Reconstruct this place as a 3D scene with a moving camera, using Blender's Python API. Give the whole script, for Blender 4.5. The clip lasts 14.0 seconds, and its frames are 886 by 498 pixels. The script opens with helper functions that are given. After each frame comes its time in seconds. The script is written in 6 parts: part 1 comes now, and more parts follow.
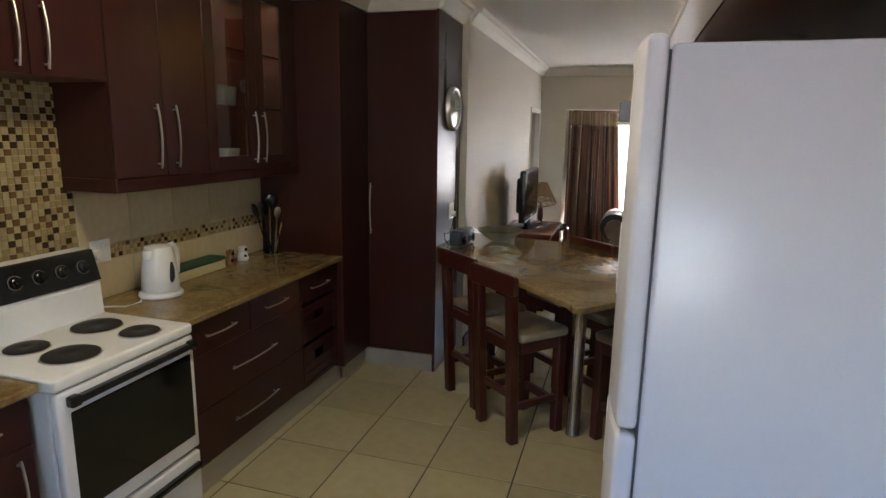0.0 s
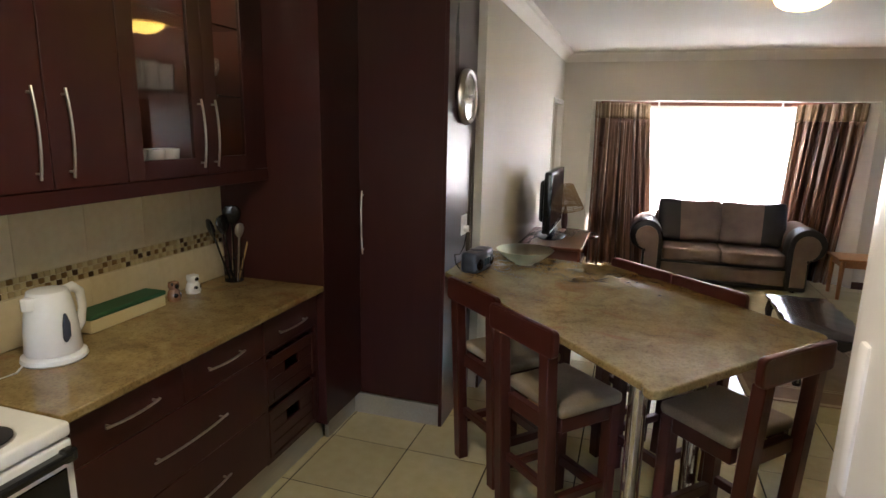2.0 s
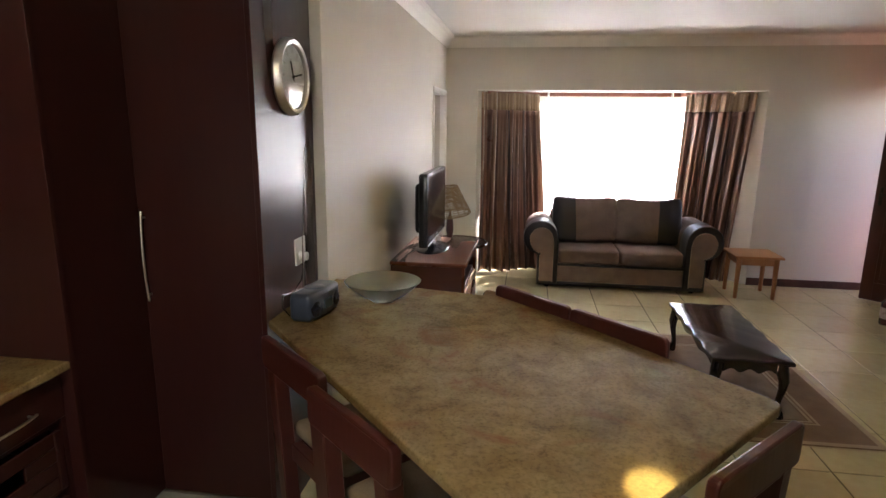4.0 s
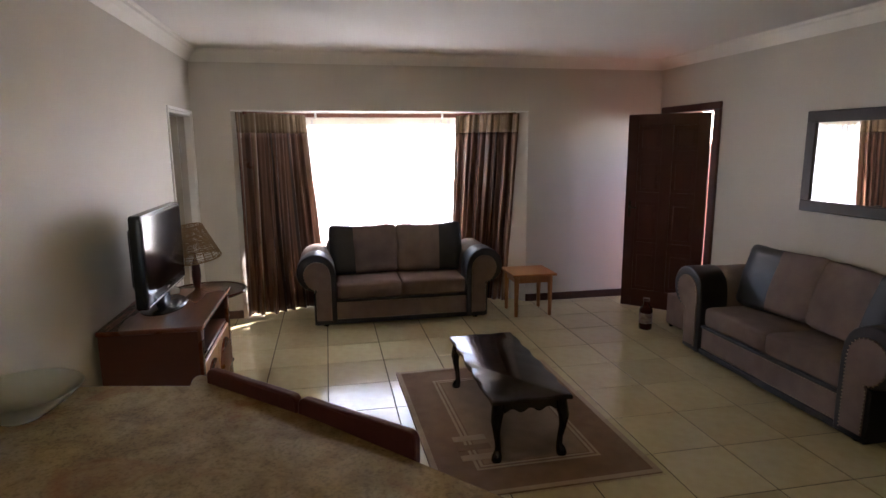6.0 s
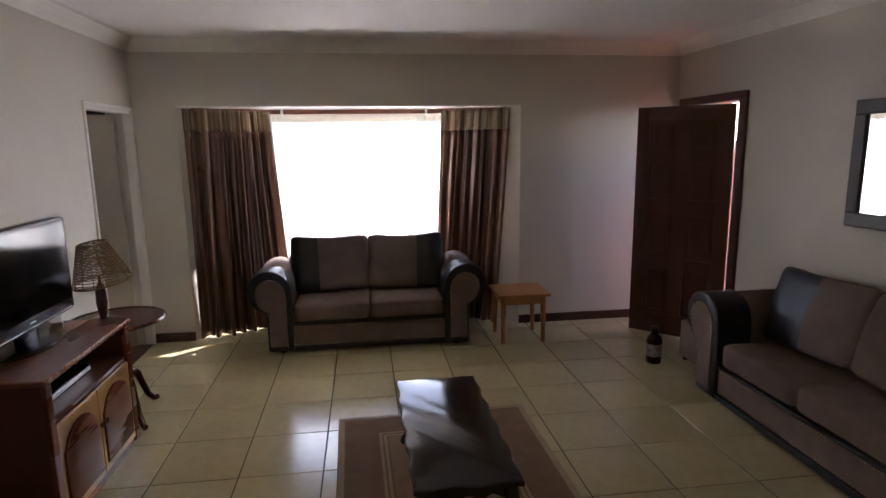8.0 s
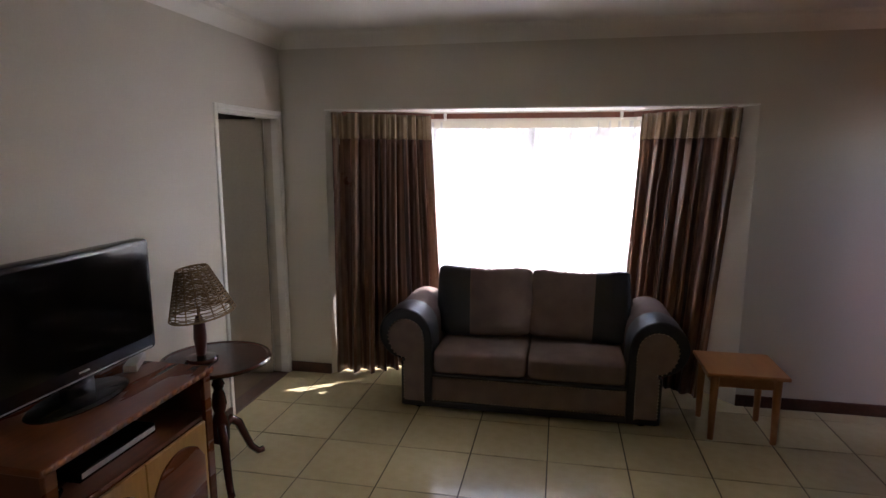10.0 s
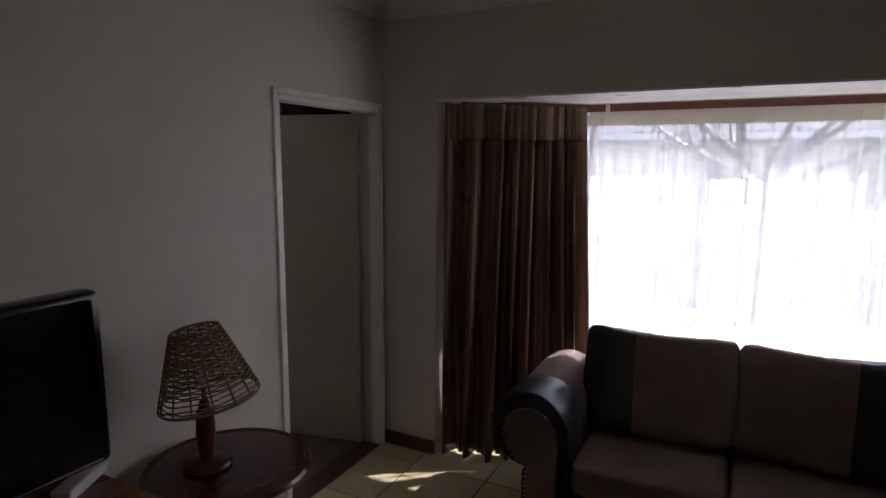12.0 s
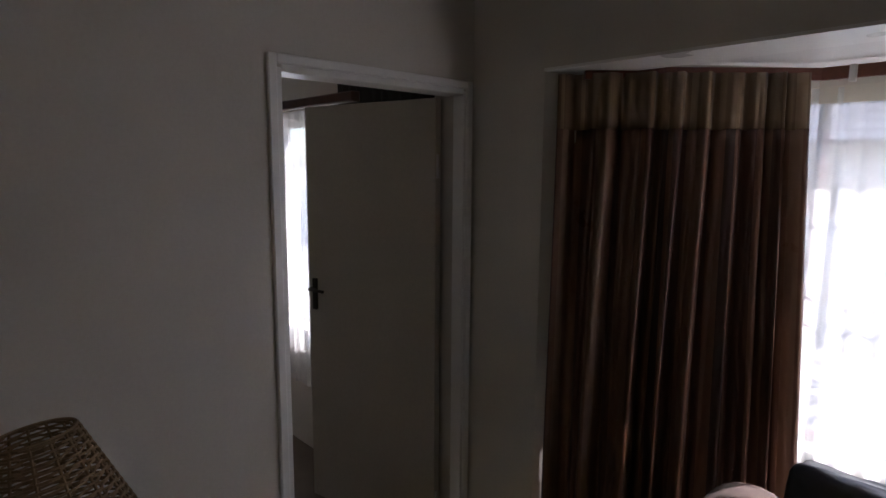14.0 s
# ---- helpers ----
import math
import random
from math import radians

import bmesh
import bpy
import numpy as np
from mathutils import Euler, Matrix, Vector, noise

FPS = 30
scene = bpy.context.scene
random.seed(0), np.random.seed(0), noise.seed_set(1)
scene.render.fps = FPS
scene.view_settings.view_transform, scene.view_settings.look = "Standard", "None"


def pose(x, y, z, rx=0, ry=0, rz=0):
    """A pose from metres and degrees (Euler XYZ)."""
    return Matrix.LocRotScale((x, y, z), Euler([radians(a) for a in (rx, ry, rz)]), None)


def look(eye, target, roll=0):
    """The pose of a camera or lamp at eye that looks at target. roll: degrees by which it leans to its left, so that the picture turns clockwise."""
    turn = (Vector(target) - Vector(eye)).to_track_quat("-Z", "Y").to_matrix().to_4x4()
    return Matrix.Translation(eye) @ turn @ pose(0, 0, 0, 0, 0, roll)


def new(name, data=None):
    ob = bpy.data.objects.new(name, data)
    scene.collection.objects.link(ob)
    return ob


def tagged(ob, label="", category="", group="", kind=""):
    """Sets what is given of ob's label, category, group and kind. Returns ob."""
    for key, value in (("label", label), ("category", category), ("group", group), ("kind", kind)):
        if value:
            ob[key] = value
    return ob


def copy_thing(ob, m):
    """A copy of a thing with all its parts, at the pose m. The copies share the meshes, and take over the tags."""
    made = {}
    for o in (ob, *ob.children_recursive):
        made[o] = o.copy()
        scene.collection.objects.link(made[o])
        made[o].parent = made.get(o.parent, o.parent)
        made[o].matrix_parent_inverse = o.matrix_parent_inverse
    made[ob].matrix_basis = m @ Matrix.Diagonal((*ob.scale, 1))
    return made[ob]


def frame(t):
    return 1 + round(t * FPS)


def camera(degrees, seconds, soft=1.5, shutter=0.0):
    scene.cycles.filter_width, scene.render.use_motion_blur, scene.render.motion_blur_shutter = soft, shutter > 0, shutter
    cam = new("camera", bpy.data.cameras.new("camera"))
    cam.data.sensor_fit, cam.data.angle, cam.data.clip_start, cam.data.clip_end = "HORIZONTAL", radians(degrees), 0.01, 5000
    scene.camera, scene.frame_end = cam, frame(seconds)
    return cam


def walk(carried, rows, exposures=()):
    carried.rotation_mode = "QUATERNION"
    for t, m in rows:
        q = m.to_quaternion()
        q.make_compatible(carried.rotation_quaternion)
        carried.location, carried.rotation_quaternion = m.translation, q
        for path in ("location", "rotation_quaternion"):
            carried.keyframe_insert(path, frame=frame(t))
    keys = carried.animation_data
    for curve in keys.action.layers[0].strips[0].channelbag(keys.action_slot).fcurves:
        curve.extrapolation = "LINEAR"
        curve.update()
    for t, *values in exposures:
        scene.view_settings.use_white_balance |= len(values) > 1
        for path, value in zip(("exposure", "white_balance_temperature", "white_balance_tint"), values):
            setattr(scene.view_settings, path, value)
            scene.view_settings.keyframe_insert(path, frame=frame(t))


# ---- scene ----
cam = camera(74.5, 14.0)
PATH = [
    (0, (1.178, 0.487, 1.736), (0.607, 2.365, 1.348), 1.0),
    (0.5, (1.073, 0.667, 1.745), (0.504, 2.545, 1.357), 1.1),
    (1, (1.032, 0.872, 1.758), (0.441, 2.742, 1.363), 1.1),
    (1.5, (0.993, 1.096, 1.754), (0.382, 2.957, 1.348), 1.1),
    (2, (0.904, 1.345, 1.753), (0.307, 3.208, 1.338), 1.2),
    (2.2, (0.9, 1.445, 1.757), (0.3, 3.306, 1.335), 1.2),
    (4.3, (0.991, 2.382, 1.734), (0.827, 4.33, 1.312), 0.5),
    (4.5, (1.019, 2.448, 1.752), (0.94, 4.402, 1.332), 0.4),
    (5, (1.117, 2.585, 1.761), (1.234, 4.544, 1.377), -0.1),
    (5.5, (1.183, 2.724, 1.749), (1.473, 4.668, 1.381), -0.3),
    (6, (1.265, 2.883, 1.751), (1.644, 4.815, 1.4), -0.4),
    (6.5, (1.417, 3.016, 1.754), (1.827, 4.942, 1.401), -0.3),
    (7, (1.633, 3.187, 1.748), (2.052, 5.111, 1.398), -0.4),
    (7.2, (1.702, 3.251, 1.748), (2.12, 5.174, 1.394), -0.5),
    (9.5, (2.138, 4.432, 1.794), (1.866, 6.383, 1.447), -0.1),
    (10, (2.135, 4.726, 1.779), (1.748, 6.661, 1.454), 0.1),
    (10.5, (2.119, 5.089, 1.787), (1.57, 6.986, 1.468), 0.3),
    (11, (2.047, 5.391, 1.767), (1.335, 7.232, 1.449), 0.4),
    (11.5, (1.956, 5.694, 1.773), (1.165, 7.505, 1.47), 0.5),
    (12, (1.902, 6.051, 1.757), (1.007, 7.815, 1.463), 0.4),
    (12.5, (1.849, 6.376, 1.754), (0.79, 8.046, 1.455), 0.6),
    (13, (1.766, 6.648, 1.762), (0.588, 8.237, 1.468), 0.7),
    (13.5, (1.711, 6.934, 1.761), (0.441, 8.45, 1.462), 0.6),
    (14, (1.7, 7.227, 1.75), (0.261, 8.588, 1.469), 0.4),
]


# light of the day, and the camera's slow dimming as it nears the window
EXPOSURES = [(0.0, 4.72, 6150, 15), (0.5, 4.95, 6170, 15), (2.0, 5.2, 6250, 16), (4.5, 5.17, 6270, 20), (5.5, 4.75, 6230, 22), (7.0, 4.16, 6080, 22), (9.5, 3.85, 6120, 22), (11.0, 3.08, 6000, 22), (12.0, 2.42, 5900, 22), (13.0, 2.02, 5850, 22), (14.0, 2.1, 5900, 22)]
walk(cam, [(t, look(eye, target, roll)) for t, eye, target, roll in PATH], EXPOSURES)

SUN_TO = Vector((0.765, 0.65, 0.95)).normalized()
world = bpy.data.worlds.new("sky")
scene.world = world
world.use_nodes = True
wn = world.node_tree
sky = wn.nodes.new("ShaderNodeTexSky")
sky.sky_type = "NISHITA"
sky.sun_disc = False
sky.sun_elevation = math.asin(SUN_TO.z)
sky.sun_rotation = math.atan2(SUN_TO.x, SUN_TO.y)
wn.nodes["Background"].inputs["Strength"].default_value = 0.12
wn.links.new(sky.outputs[0], wn.nodes["Background"].inputs["Color"])
sun = new("sun", bpy.data.lights.new("sun", "SUN"))
sun.data.energy = 3.2
sun.data.angle = radians(0.5)
sun.data.color = (1.0, 0.95, 0.87)
sun.matrix_world = look(SUN_TO * 30, (0, 0, 0))


# ---- materials ----
def mat(name, base, alt=None, rough=0.5, scale=6.0, fine=60.0, bump=0.1, metal=0.0, rough_vary=0.08, stretch=(1, 1, 1),
        coat=0.0, mix=0.5, detail=6.0, coords="Object", dist=0.004):
    """Paint, wood, stone: two colours mixed by a broad and a fine noise, with relief from the fine one."""
    m = bpy.data.materials.new(name)
    m.use_nodes = True
    t = m.node_tree
    b = t.nodes["Principled BSDF"]
    tc = t.nodes.new("ShaderNodeTexCoord")
    mp = t.nodes.new("ShaderNodeMapping")
    mp.inputs["Scale"].default_value = stretch
    t.links.new(tc.outputs[coords], mp.inputs["Vector"])
    n1 = t.nodes.new("ShaderNodeTexNoise")
    n1.inputs["Scale"].default_value = scale
    n1.inputs["Detail"].default_value = detail
    n2 = t.nodes.new("ShaderNodeTexNoise")
    n2.inputs["Scale"].default_value = fine
    n2.inputs["Detail"].default_value = 4.0
    for n in (n1, n2):
        t.links.new(mp.outputs[0], n.inputs["Vector"])
    add = t.nodes.new("ShaderNodeMath")
    add.operation = "MULTIPLY_ADD"
    add.inputs[1].default_value = 0.45
    t.links.new(n2.outputs["Fac"], add.inputs[0])
    half = t.nodes.new("ShaderNodeMath")
    half.operation = "MULTIPLY"
    half.inputs[1].default_value = 0.55
    t.links.new(n1.outputs["Fac"], half.inputs[0])
    t.links.new(half.outputs[0], add.inputs[2])
    ramp = t.nodes.new("ShaderNodeValToRGB")
    ramp.color_ramp.elements[0].position = 0.5 - 0.25 * mix
    ramp.color_ramp.elements[1].position = 0.5 + 0.25 * mix
    alt = alt or tuple(c * 0.86 for c in base)
    ramp.color_ramp.elements[0].color = (*alt, 1)
    ramp.color_ramp.elements[1].color = (*base, 1)
    t.links.new(add.outputs[0], ramp.inputs[0])
    t.links.new(ramp.outputs[0], b.inputs["Base Color"])
    mr = t.nodes.new("ShaderNodeMapRange")
    mr.inputs["To Min"].default_value = max(0.02, rough - rough_vary)
    mr.inputs["To Max"].default_value = min(1.0, rough + rough_vary)
    t.links.new(n1.outputs["Fac"], mr.inputs["Value"])
    t.links.new(mr.outputs[0], b.inputs["Roughness"])
    b.inputs["Metallic"].default_value = metal
    b.inputs["Coat Weight"].default_value = coat
    b.inputs["Coat Roughness"].default_value = 0.12
    if bump:
        bp = t.nodes.new("ShaderNodeBump")
        bp.inputs["Strength"].default_value = bump
        bp.inputs["Distance"].default_value = dist
        t.links.new(n2.outputs["Fac"], bp.inputs["Height"])
        t.links.new(bp.outputs[0], b.inputs["Normal"])
    return m


def vary_by_piece(m, amount=0.12):
    """Each piece a little lighter or darker than the next."""
    t = m.node_tree
    b = t.nodes["Principled BSDF"]
    src = b.inputs["Base Color"].links[0].from_socket
    info = t.nodes.new("ShaderNodeObjectInfo")
    mr = t.nodes.new("ShaderNodeMapRange")
    mr.inputs["To Min"].default_value = 1 - amount
    mr.inputs["To Max"].default_value = 1 + amount
    t.links.new(info.outputs["Random"], mr.inputs["Value"])
    hs = t.nodes.new("ShaderNodeHueSaturation")
    t.links.new(mr.outputs[0], hs.inputs["Value"])
    t.links.new(src, hs.inputs["Color"])
    t.links.new(hs.outputs[0], b.inputs["Base Color"])
    return m


M_WALL = mat("wall_paint", (0.605, 0.57, 0.505), (0.57, 0.535, 0.47), rough=0.55, scale=1.3, fine=90, bump=0.12)
M_CEIL = mat("ceiling_paint", (0.80, 0.79, 0.77), (0.76, 0.75, 0.73), rough=0.8, scale=1.0, fine=70, bump=0.06)
M_CORN = mat("cornice_paint", (0.80, 0.78, 0.73), (0.76, 0.74, 0.69), rough=0.6, scale=3, fine=80, bump=0.03)
M_TILE = vary_by_piece(mat("floor_tile_glaze", (0.56, 0.50, 0.315), (0.42, 0.355, 0.20), rough=0.16, scale=3.0, fine=16, bump=0.04, mix=1.2, rough_vary=0.07), 0.06)
M_GROUT = mat("grout", (0.055, 0.042, 0.03), (0.035, 0.026, 0.018), rough=0.9, scale=12, fine=120)
M_MAHOG = mat("mahogany_laminate", (0.047, 0.0120, 0.0098), (0.032, 0.0078, 0.0068), rough=0.30, scale=3, fine=30, stretch=(1, 1, 0.12), bump=0.05, mix=1.2)
M_MAHOG.node_tree.nodes["Principled BSDF"].inputs["Specular IOR Level"].default_value = 0.32
M_DARKIN = mat("cabinet_inside", (0.085, 0.023, 0.014), (0.06, 0.016, 0.010), rough=0.45, scale=3, fine=30, bump=0.03)
M_STAIN = mat("dark_stained_wood", (0.086, 0.0185, 0.0125), (0.040, 0.0095, 0.0075), rough=0.32, scale=7, fine=45, stretch=(1, 1, 0.15), bump=0.12, mix=1.3)
M_DOORW = mat("mahogany_door_wood", (0.085, 0.022, 0.013), (0.045, 0.012, 0.008), rough=0.36, scale=6, fine=40, stretch=(1, 1, 0.1), bump=0.15, mix=1.3)
M_SKIRT = mat("skirting_wood", (0.085, 0.030, 0.016), (0.05, 0.018, 0.010), rough=0.4, scale=6, fine=40, bump=0.1)
M_PINE = mat("pine_wood", (0.42, 0.19, 0.065), (0.29, 0.11, 0.035), rough=0.38, scale=5, fine=30, stretch=(1, 0.15, 1), bump=0.1, mix=1.2)


def granite_material():
    """Polished golden granite: drifting gold and brown clouds, dark mica flecks, pale feldspar."""
    m = bpy.data.materials.new("golden_granite")
    m.use_nodes = True
    t = m.node_tree
    b = t.nodes["Principled BSDF"]
    tc = t.nodes.new("ShaderNodeTexCoord")
    cloud = t.nodes.new("ShaderNodeTexNoise")
    cloud.inputs["Scale"].default_value = 8.0
    cloud.inputs["Detail"].default_value = 9
    cloud.inputs["Roughness"].default_value = 0.68
    cloud.inputs["Distortion"].default_value = 0.5
    t.links.new(tc.outputs["Object"], cloud.inputs["Vector"])
    rp = t.nodes.new("ShaderNodeValToRGB")
    stops = ((0.26, (0.140, 0.088, 0.036)), (0.40, (0.214, 0.144, 0.058)), (0.50, (0.258, 0.178, 0.076)), (0.62, (0.302, 0.215, 0.098)), (0.76, (0.232, 0.150, 0.062)))
    while len(rp.color_ramp.elements) < len(stops):
        rp.color_ramp.elements.new(0.5)
    for e, (p, c) in zip(rp.color_ramp.elements, stops):
        e.position = p
        e.color = (*c, 1)
    t.links.new(cloud.outputs["Fac"], rp.inputs[0])
    fleck = t.nodes.new("ShaderNodeTexNoise")
    fleck.inputs["Scale"].default_value = 110
    fleck.inputs["Detail"].default_value = 5
    t.links.new(tc.outputs["Object"], fleck.inputs["Vector"])
    fr = t.nodes.new("ShaderNodeMapRange")
    fr.inputs["From Min"].default_value = 0.33
    fr.inputs["From Max"].default_value = 0.52
    fr.inputs["To Min"].default_value = 0.70
    t.links.new(fleck.outputs["Fac"], fr.inputs["Value"])
    mx = t.nodes.new("ShaderNodeMix")
    mx.data_type = "RGBA"
    mx.blend_type = "MULTIPLY"
    mx.inputs["Factor"].default_value = 1.0
    t.links.new(rp.outputs[0], mx.inputs["A"])
    t.links.new(fr.outputs[0], mx.inputs["B"])
    drift = t.nodes.new("ShaderNodeTexNoise")
    drift.inputs["Scale"].default_value = 3.2
    drift.inputs["Detail"].default_value = 7
    drift.inputs["Roughness"].default_value = 0.62
    drift.inputs["Distortion"].default_value = 1.2
    t.links.new(tc.outputs["Object"], drift.inputs["Vector"])
    rust = t.nodes.new("ShaderNodeMapRange")
    rust.inputs["From Min"].default_value = 0.54
    rust.inputs["From Max"].default_value = 0.70
    rust.inputs["To Max"].default_value = 0.75
    t.links.new(drift.outputs["Fac"], rust.inputs["Value"])
    warm = t.nodes.new("ShaderNodeMix")
    warm.data_type = "RGBA"
    warm.inputs["B"].default_value = (0.21, 0.088, 0.034, 1)
    t.links.new(rust.outputs[0], warm.inputs["Factor"])
    t.links.new(mx.outputs["Result"], warm.inputs["A"])
    vein = t.nodes.new("ShaderNodeMapRange")
    vein.inputs["From Min"].default_value = 0.30
    vein.inputs["From Max"].default_value = 0.37
    vein.inputs["To Min"].default_value = 0.26
    vein.inputs["To Max"].default_value = 0.0
    t.links.new(drift.outputs["Fac"], vein.inputs["Value"])
    dark = t.nodes.new("ShaderNodeMix")
    dark.data_type = "RGBA"
    dark.inputs["B"].default_value = (0.05, 0.036, 0.022, 1)
    t.links.new(vein.outputs[0], dark.inputs["Factor"])
    t.links.new(warm.outputs["Result"], dark.inputs["A"])
    t.links.new(dark.outputs["Result"], b.inputs["Base Color"])
    b.inputs["Roughness"].default_value = 0.075
    return m


M_GRANITE = granite_material()
M_FABRIC = mat("brown_sofa_cloth", (0.205, 0.148, 0.128), (0.155, 0.110, 0.095), rough=0.95, scale=9, fine=350, bump=0.35, dist=0.002)
M_LEATHER = mat("black_leather", (0.016, 0.016, 0.021), (0.010, 0.010, 0.013), rough=0.43, scale=10, fine=220, bump=0.18, dist=0.0015)
M_BLACKW = mat("black_lacquered_wood", (0.014, 0.009, 0.008), (0.008, 0.005, 0.005), rough=0.13, scale=5, fine=50, bump=0.03)
M_WHITEP = mat("white_enamel", (0.80, 0.80, 0.80), (0.76, 0.76, 0.76), rough=0.22, scale=2, fine=40, bump=0.02)
M_FRIDGE = mat("fridge_enamel", (0.71, 0.70, 0.78), (0.69, 0.68, 0.76), rough=0.27, scale=1.2, fine=320, bump=0.05, dist=0.0008, rough_vary=0.015)
M_TRIMW = mat("white_gloss_paint", (0.82, 0.81, 0.78), (0.78, 0.77, 0.74), rough=0.3, scale=3, fine=50, bump=0.04)
M_BLACKP = mat("black_plastic", (0.012, 0.012, 0.013), (0.009, 0.009, 0.010), rough=0.22, scale=6, fine=90, bump=0.02)
M_SCREEN = mat("television_glass", (0.006, 0.006, 0.007), (0.005, 0.005, 0.006), rough=0.09, scale=2, fine=20, bump=0.0, rough_vary=0.02)
M_HOTPL = mat("cast_iron_plate", (0.025, 0.023, 0.022), (0.015, 0.014, 0.014), rough=0.55, scale=20, fine=120, bump=0.15)
M_STEEL = mat("brushed_steel", (0.68, 0.66, 0.63), (0.58, 0.56, 0.54), rough=0.38, scale=10, fine=120, metal=1.0, stretch=(1, 1, 0.1), bump=0.03)
M_CHROME = mat("chrome", (0.75, 0.74, 0.72), (0.68, 0.67, 0.65), rough=0.14, scale=8, fine=60, metal=1.0, bump=0.0)
M_BRASS = mat("brass", (0.55, 0.40, 0.22), (0.4, 0.28, 0.15), rough=0.25, scale=20, fine=90, metal=1.0)
M_PLINTH = mat("aluminium_plinth", (0.48, 0.45, 0.39), (0.41, 0.385, 0.335), rough=0.38, scale=8, fine=90, metal=0.55, stretch=(1, 0.1, 1), bump=0.03)
M_WTILE = vary_by_piece(mat("cream_wall_tile", (0.60, 0.50, 0.325), (0.54, 0.44, 0.28), rough=0.2, scale=4, fine=30, bump=0.03), 0.03)
M_SEAT = mat("beige_seat_cloth", (0.30, 0.235, 0.165), (0.23, 0.18, 0.12), rough=0.8, scale=8, fine=160, bump=0.2, dist=0.002)
M_RUGB = mat("rug_brown", (0.20, 0.125, 0.075), (0.15, 0.09, 0.052), rough=1.0, scale=10, fine=260, bump=0.5)
M_RUGC = mat("rug_beige", (0.35, 0.27, 0.185), (0.28, 0.21, 0.14), rough=1.0, scale=10, fine=260, bump=0.5)
M_CLAY = mat("red_clay_paving", (0.34, 0.13, 0.08), (0.25, 0.09, 0.06), rough=0.8, scale=3, fine=40, bump=0.3)
M_PAVE = mat("pale_paving", (0.46, 0.43, 0.38), (0.38, 0.35, 0.30), rough=0.9, scale=0.6, fine=8, bump=0.3)
M_RENDER = mat("outer_wall_render", (0.62, 0.58, 0.50), (0.54, 0.50, 0.43), rough=0.9, scale=1.5, fine=40, bump=0.3)
M_ROOF = mat("roof_tile", (0.30, 0.28, 0.27), (0.22, 0.205, 0.20), rough=0.8, scale=2, fine=20, bump=0.3)
M_SOIL = mat("bedroom_carpet", (0.20, 0.16, 0.12), (0.16, 0.125, 0.095), rough=1.0, scale=6, fine=260, bump=0.5)


def pane_material(name, tint=(0.93, 0.96, 0.95), rough=0.0):
    m = bpy.data.materials.new(name)
    m.use_nodes = True
    b = m.node_tree.nodes["Principled BSDF"]
    b.inputs["Base Color"].default_value = (*tint, 1)
    b.inputs["Roughness"].default_value = rough
    b.inputs["Transmission Weight"].default_value = 1.0
    b.inputs["IOR"].default_value = 1.45
    return m


M_GLASS = pane_material("clear_glass")
M_BOWL = pane_material("frosted_green_glass", (0.80, 0.90, 0.84), 0.28)


def sheer_material(name, colour, clear=0.42):
    """Net cloth: partly open weave, partly white yarn that lets light through."""
    m = bpy.data.materials.new(name)
    m.use_nodes = True
    t = m.node_tree
    t.nodes.remove(t.nodes["Principled BSDF"])
    out = t.nodes["Material Output"]
    tr = t.nodes.new("ShaderNodeBsdfTransparent")
    tl = t.nodes.new("ShaderNodeBsdfTranslucent")
    df = t.nodes.new("ShaderNodeBsdfDiffuse")
    for n in (tl, df):
        n.inputs["Color"].default_value = (*colour, 1)
    yarn = t.nodes.new("ShaderNodeMixShader")
    yarn.inputs[0].default_value = 0.4
    t.links.new(tl.outputs[0], yarn.inputs[1])
    t.links.new(df.outputs[0], yarn.inputs[2])
    nz = t.nodes.new("ShaderNodeTexNoise")
    nz.inputs["Scale"].default_value = 14
    tc = t.nodes.new("ShaderNodeTexCoord")
    t.links.new(tc.outputs["Object"], nz.inputs["Vector"])
    mr = t.nodes.new("ShaderNodeMapRange")
    mr.inputs["To Min"].default_value = clear - 0.08
    mr.inputs["To Max"].default_value = clear + 0.08
    t.links.new(nz.outputs["Fac"], mr.inputs["Value"])
    mx = t.nodes.new("ShaderNodeMixShader")
    t.links.new(mr.outputs[0], mx.inputs[0])
    t.links.new(yarn.outputs[0], mx.inputs[1])
    t.links.new(tr.outputs[0], mx.inputs[2])
    t.links.new(mx.outputs[0], out.inputs["Surface"])
    return m


M_SHEER = sheer_material("white_net_cloth", (0.88, 0.88, 0.86))


def mirror_material():
    m = bpy.data.materials.new("mirror_silver")
    m.use_nodes = True
    b = m.node_tree.nodes["Principled BSDF"]
    b.inputs["Base Color"].default_value = (0.9, 0.9, 0.9, 1)
    b.inputs["Metallic"].default_value = 1.0
    b.inputs["Roughness"].default_value = 0.01
    return m


M_MIRROR = mirror_material()


def plain(name, colour, rough=0.5, metal=0.0, glow=0.0):
    m = bpy.data.materials.new(name)
    m.use_nodes = True
    b = m.node_tree.nodes["Principled BSDF"]
    b.inputs["Base Color"].default_value = (*colour, 1)
    b.inputs["Roughness"].default_value = rough
    b.inputs["Metallic"].default_value = metal
    if glow:
        b.inputs["Emission Color"].default_value = (*colour, 1)
        b.inputs["Emission Strength"].default_value = glow
    return m


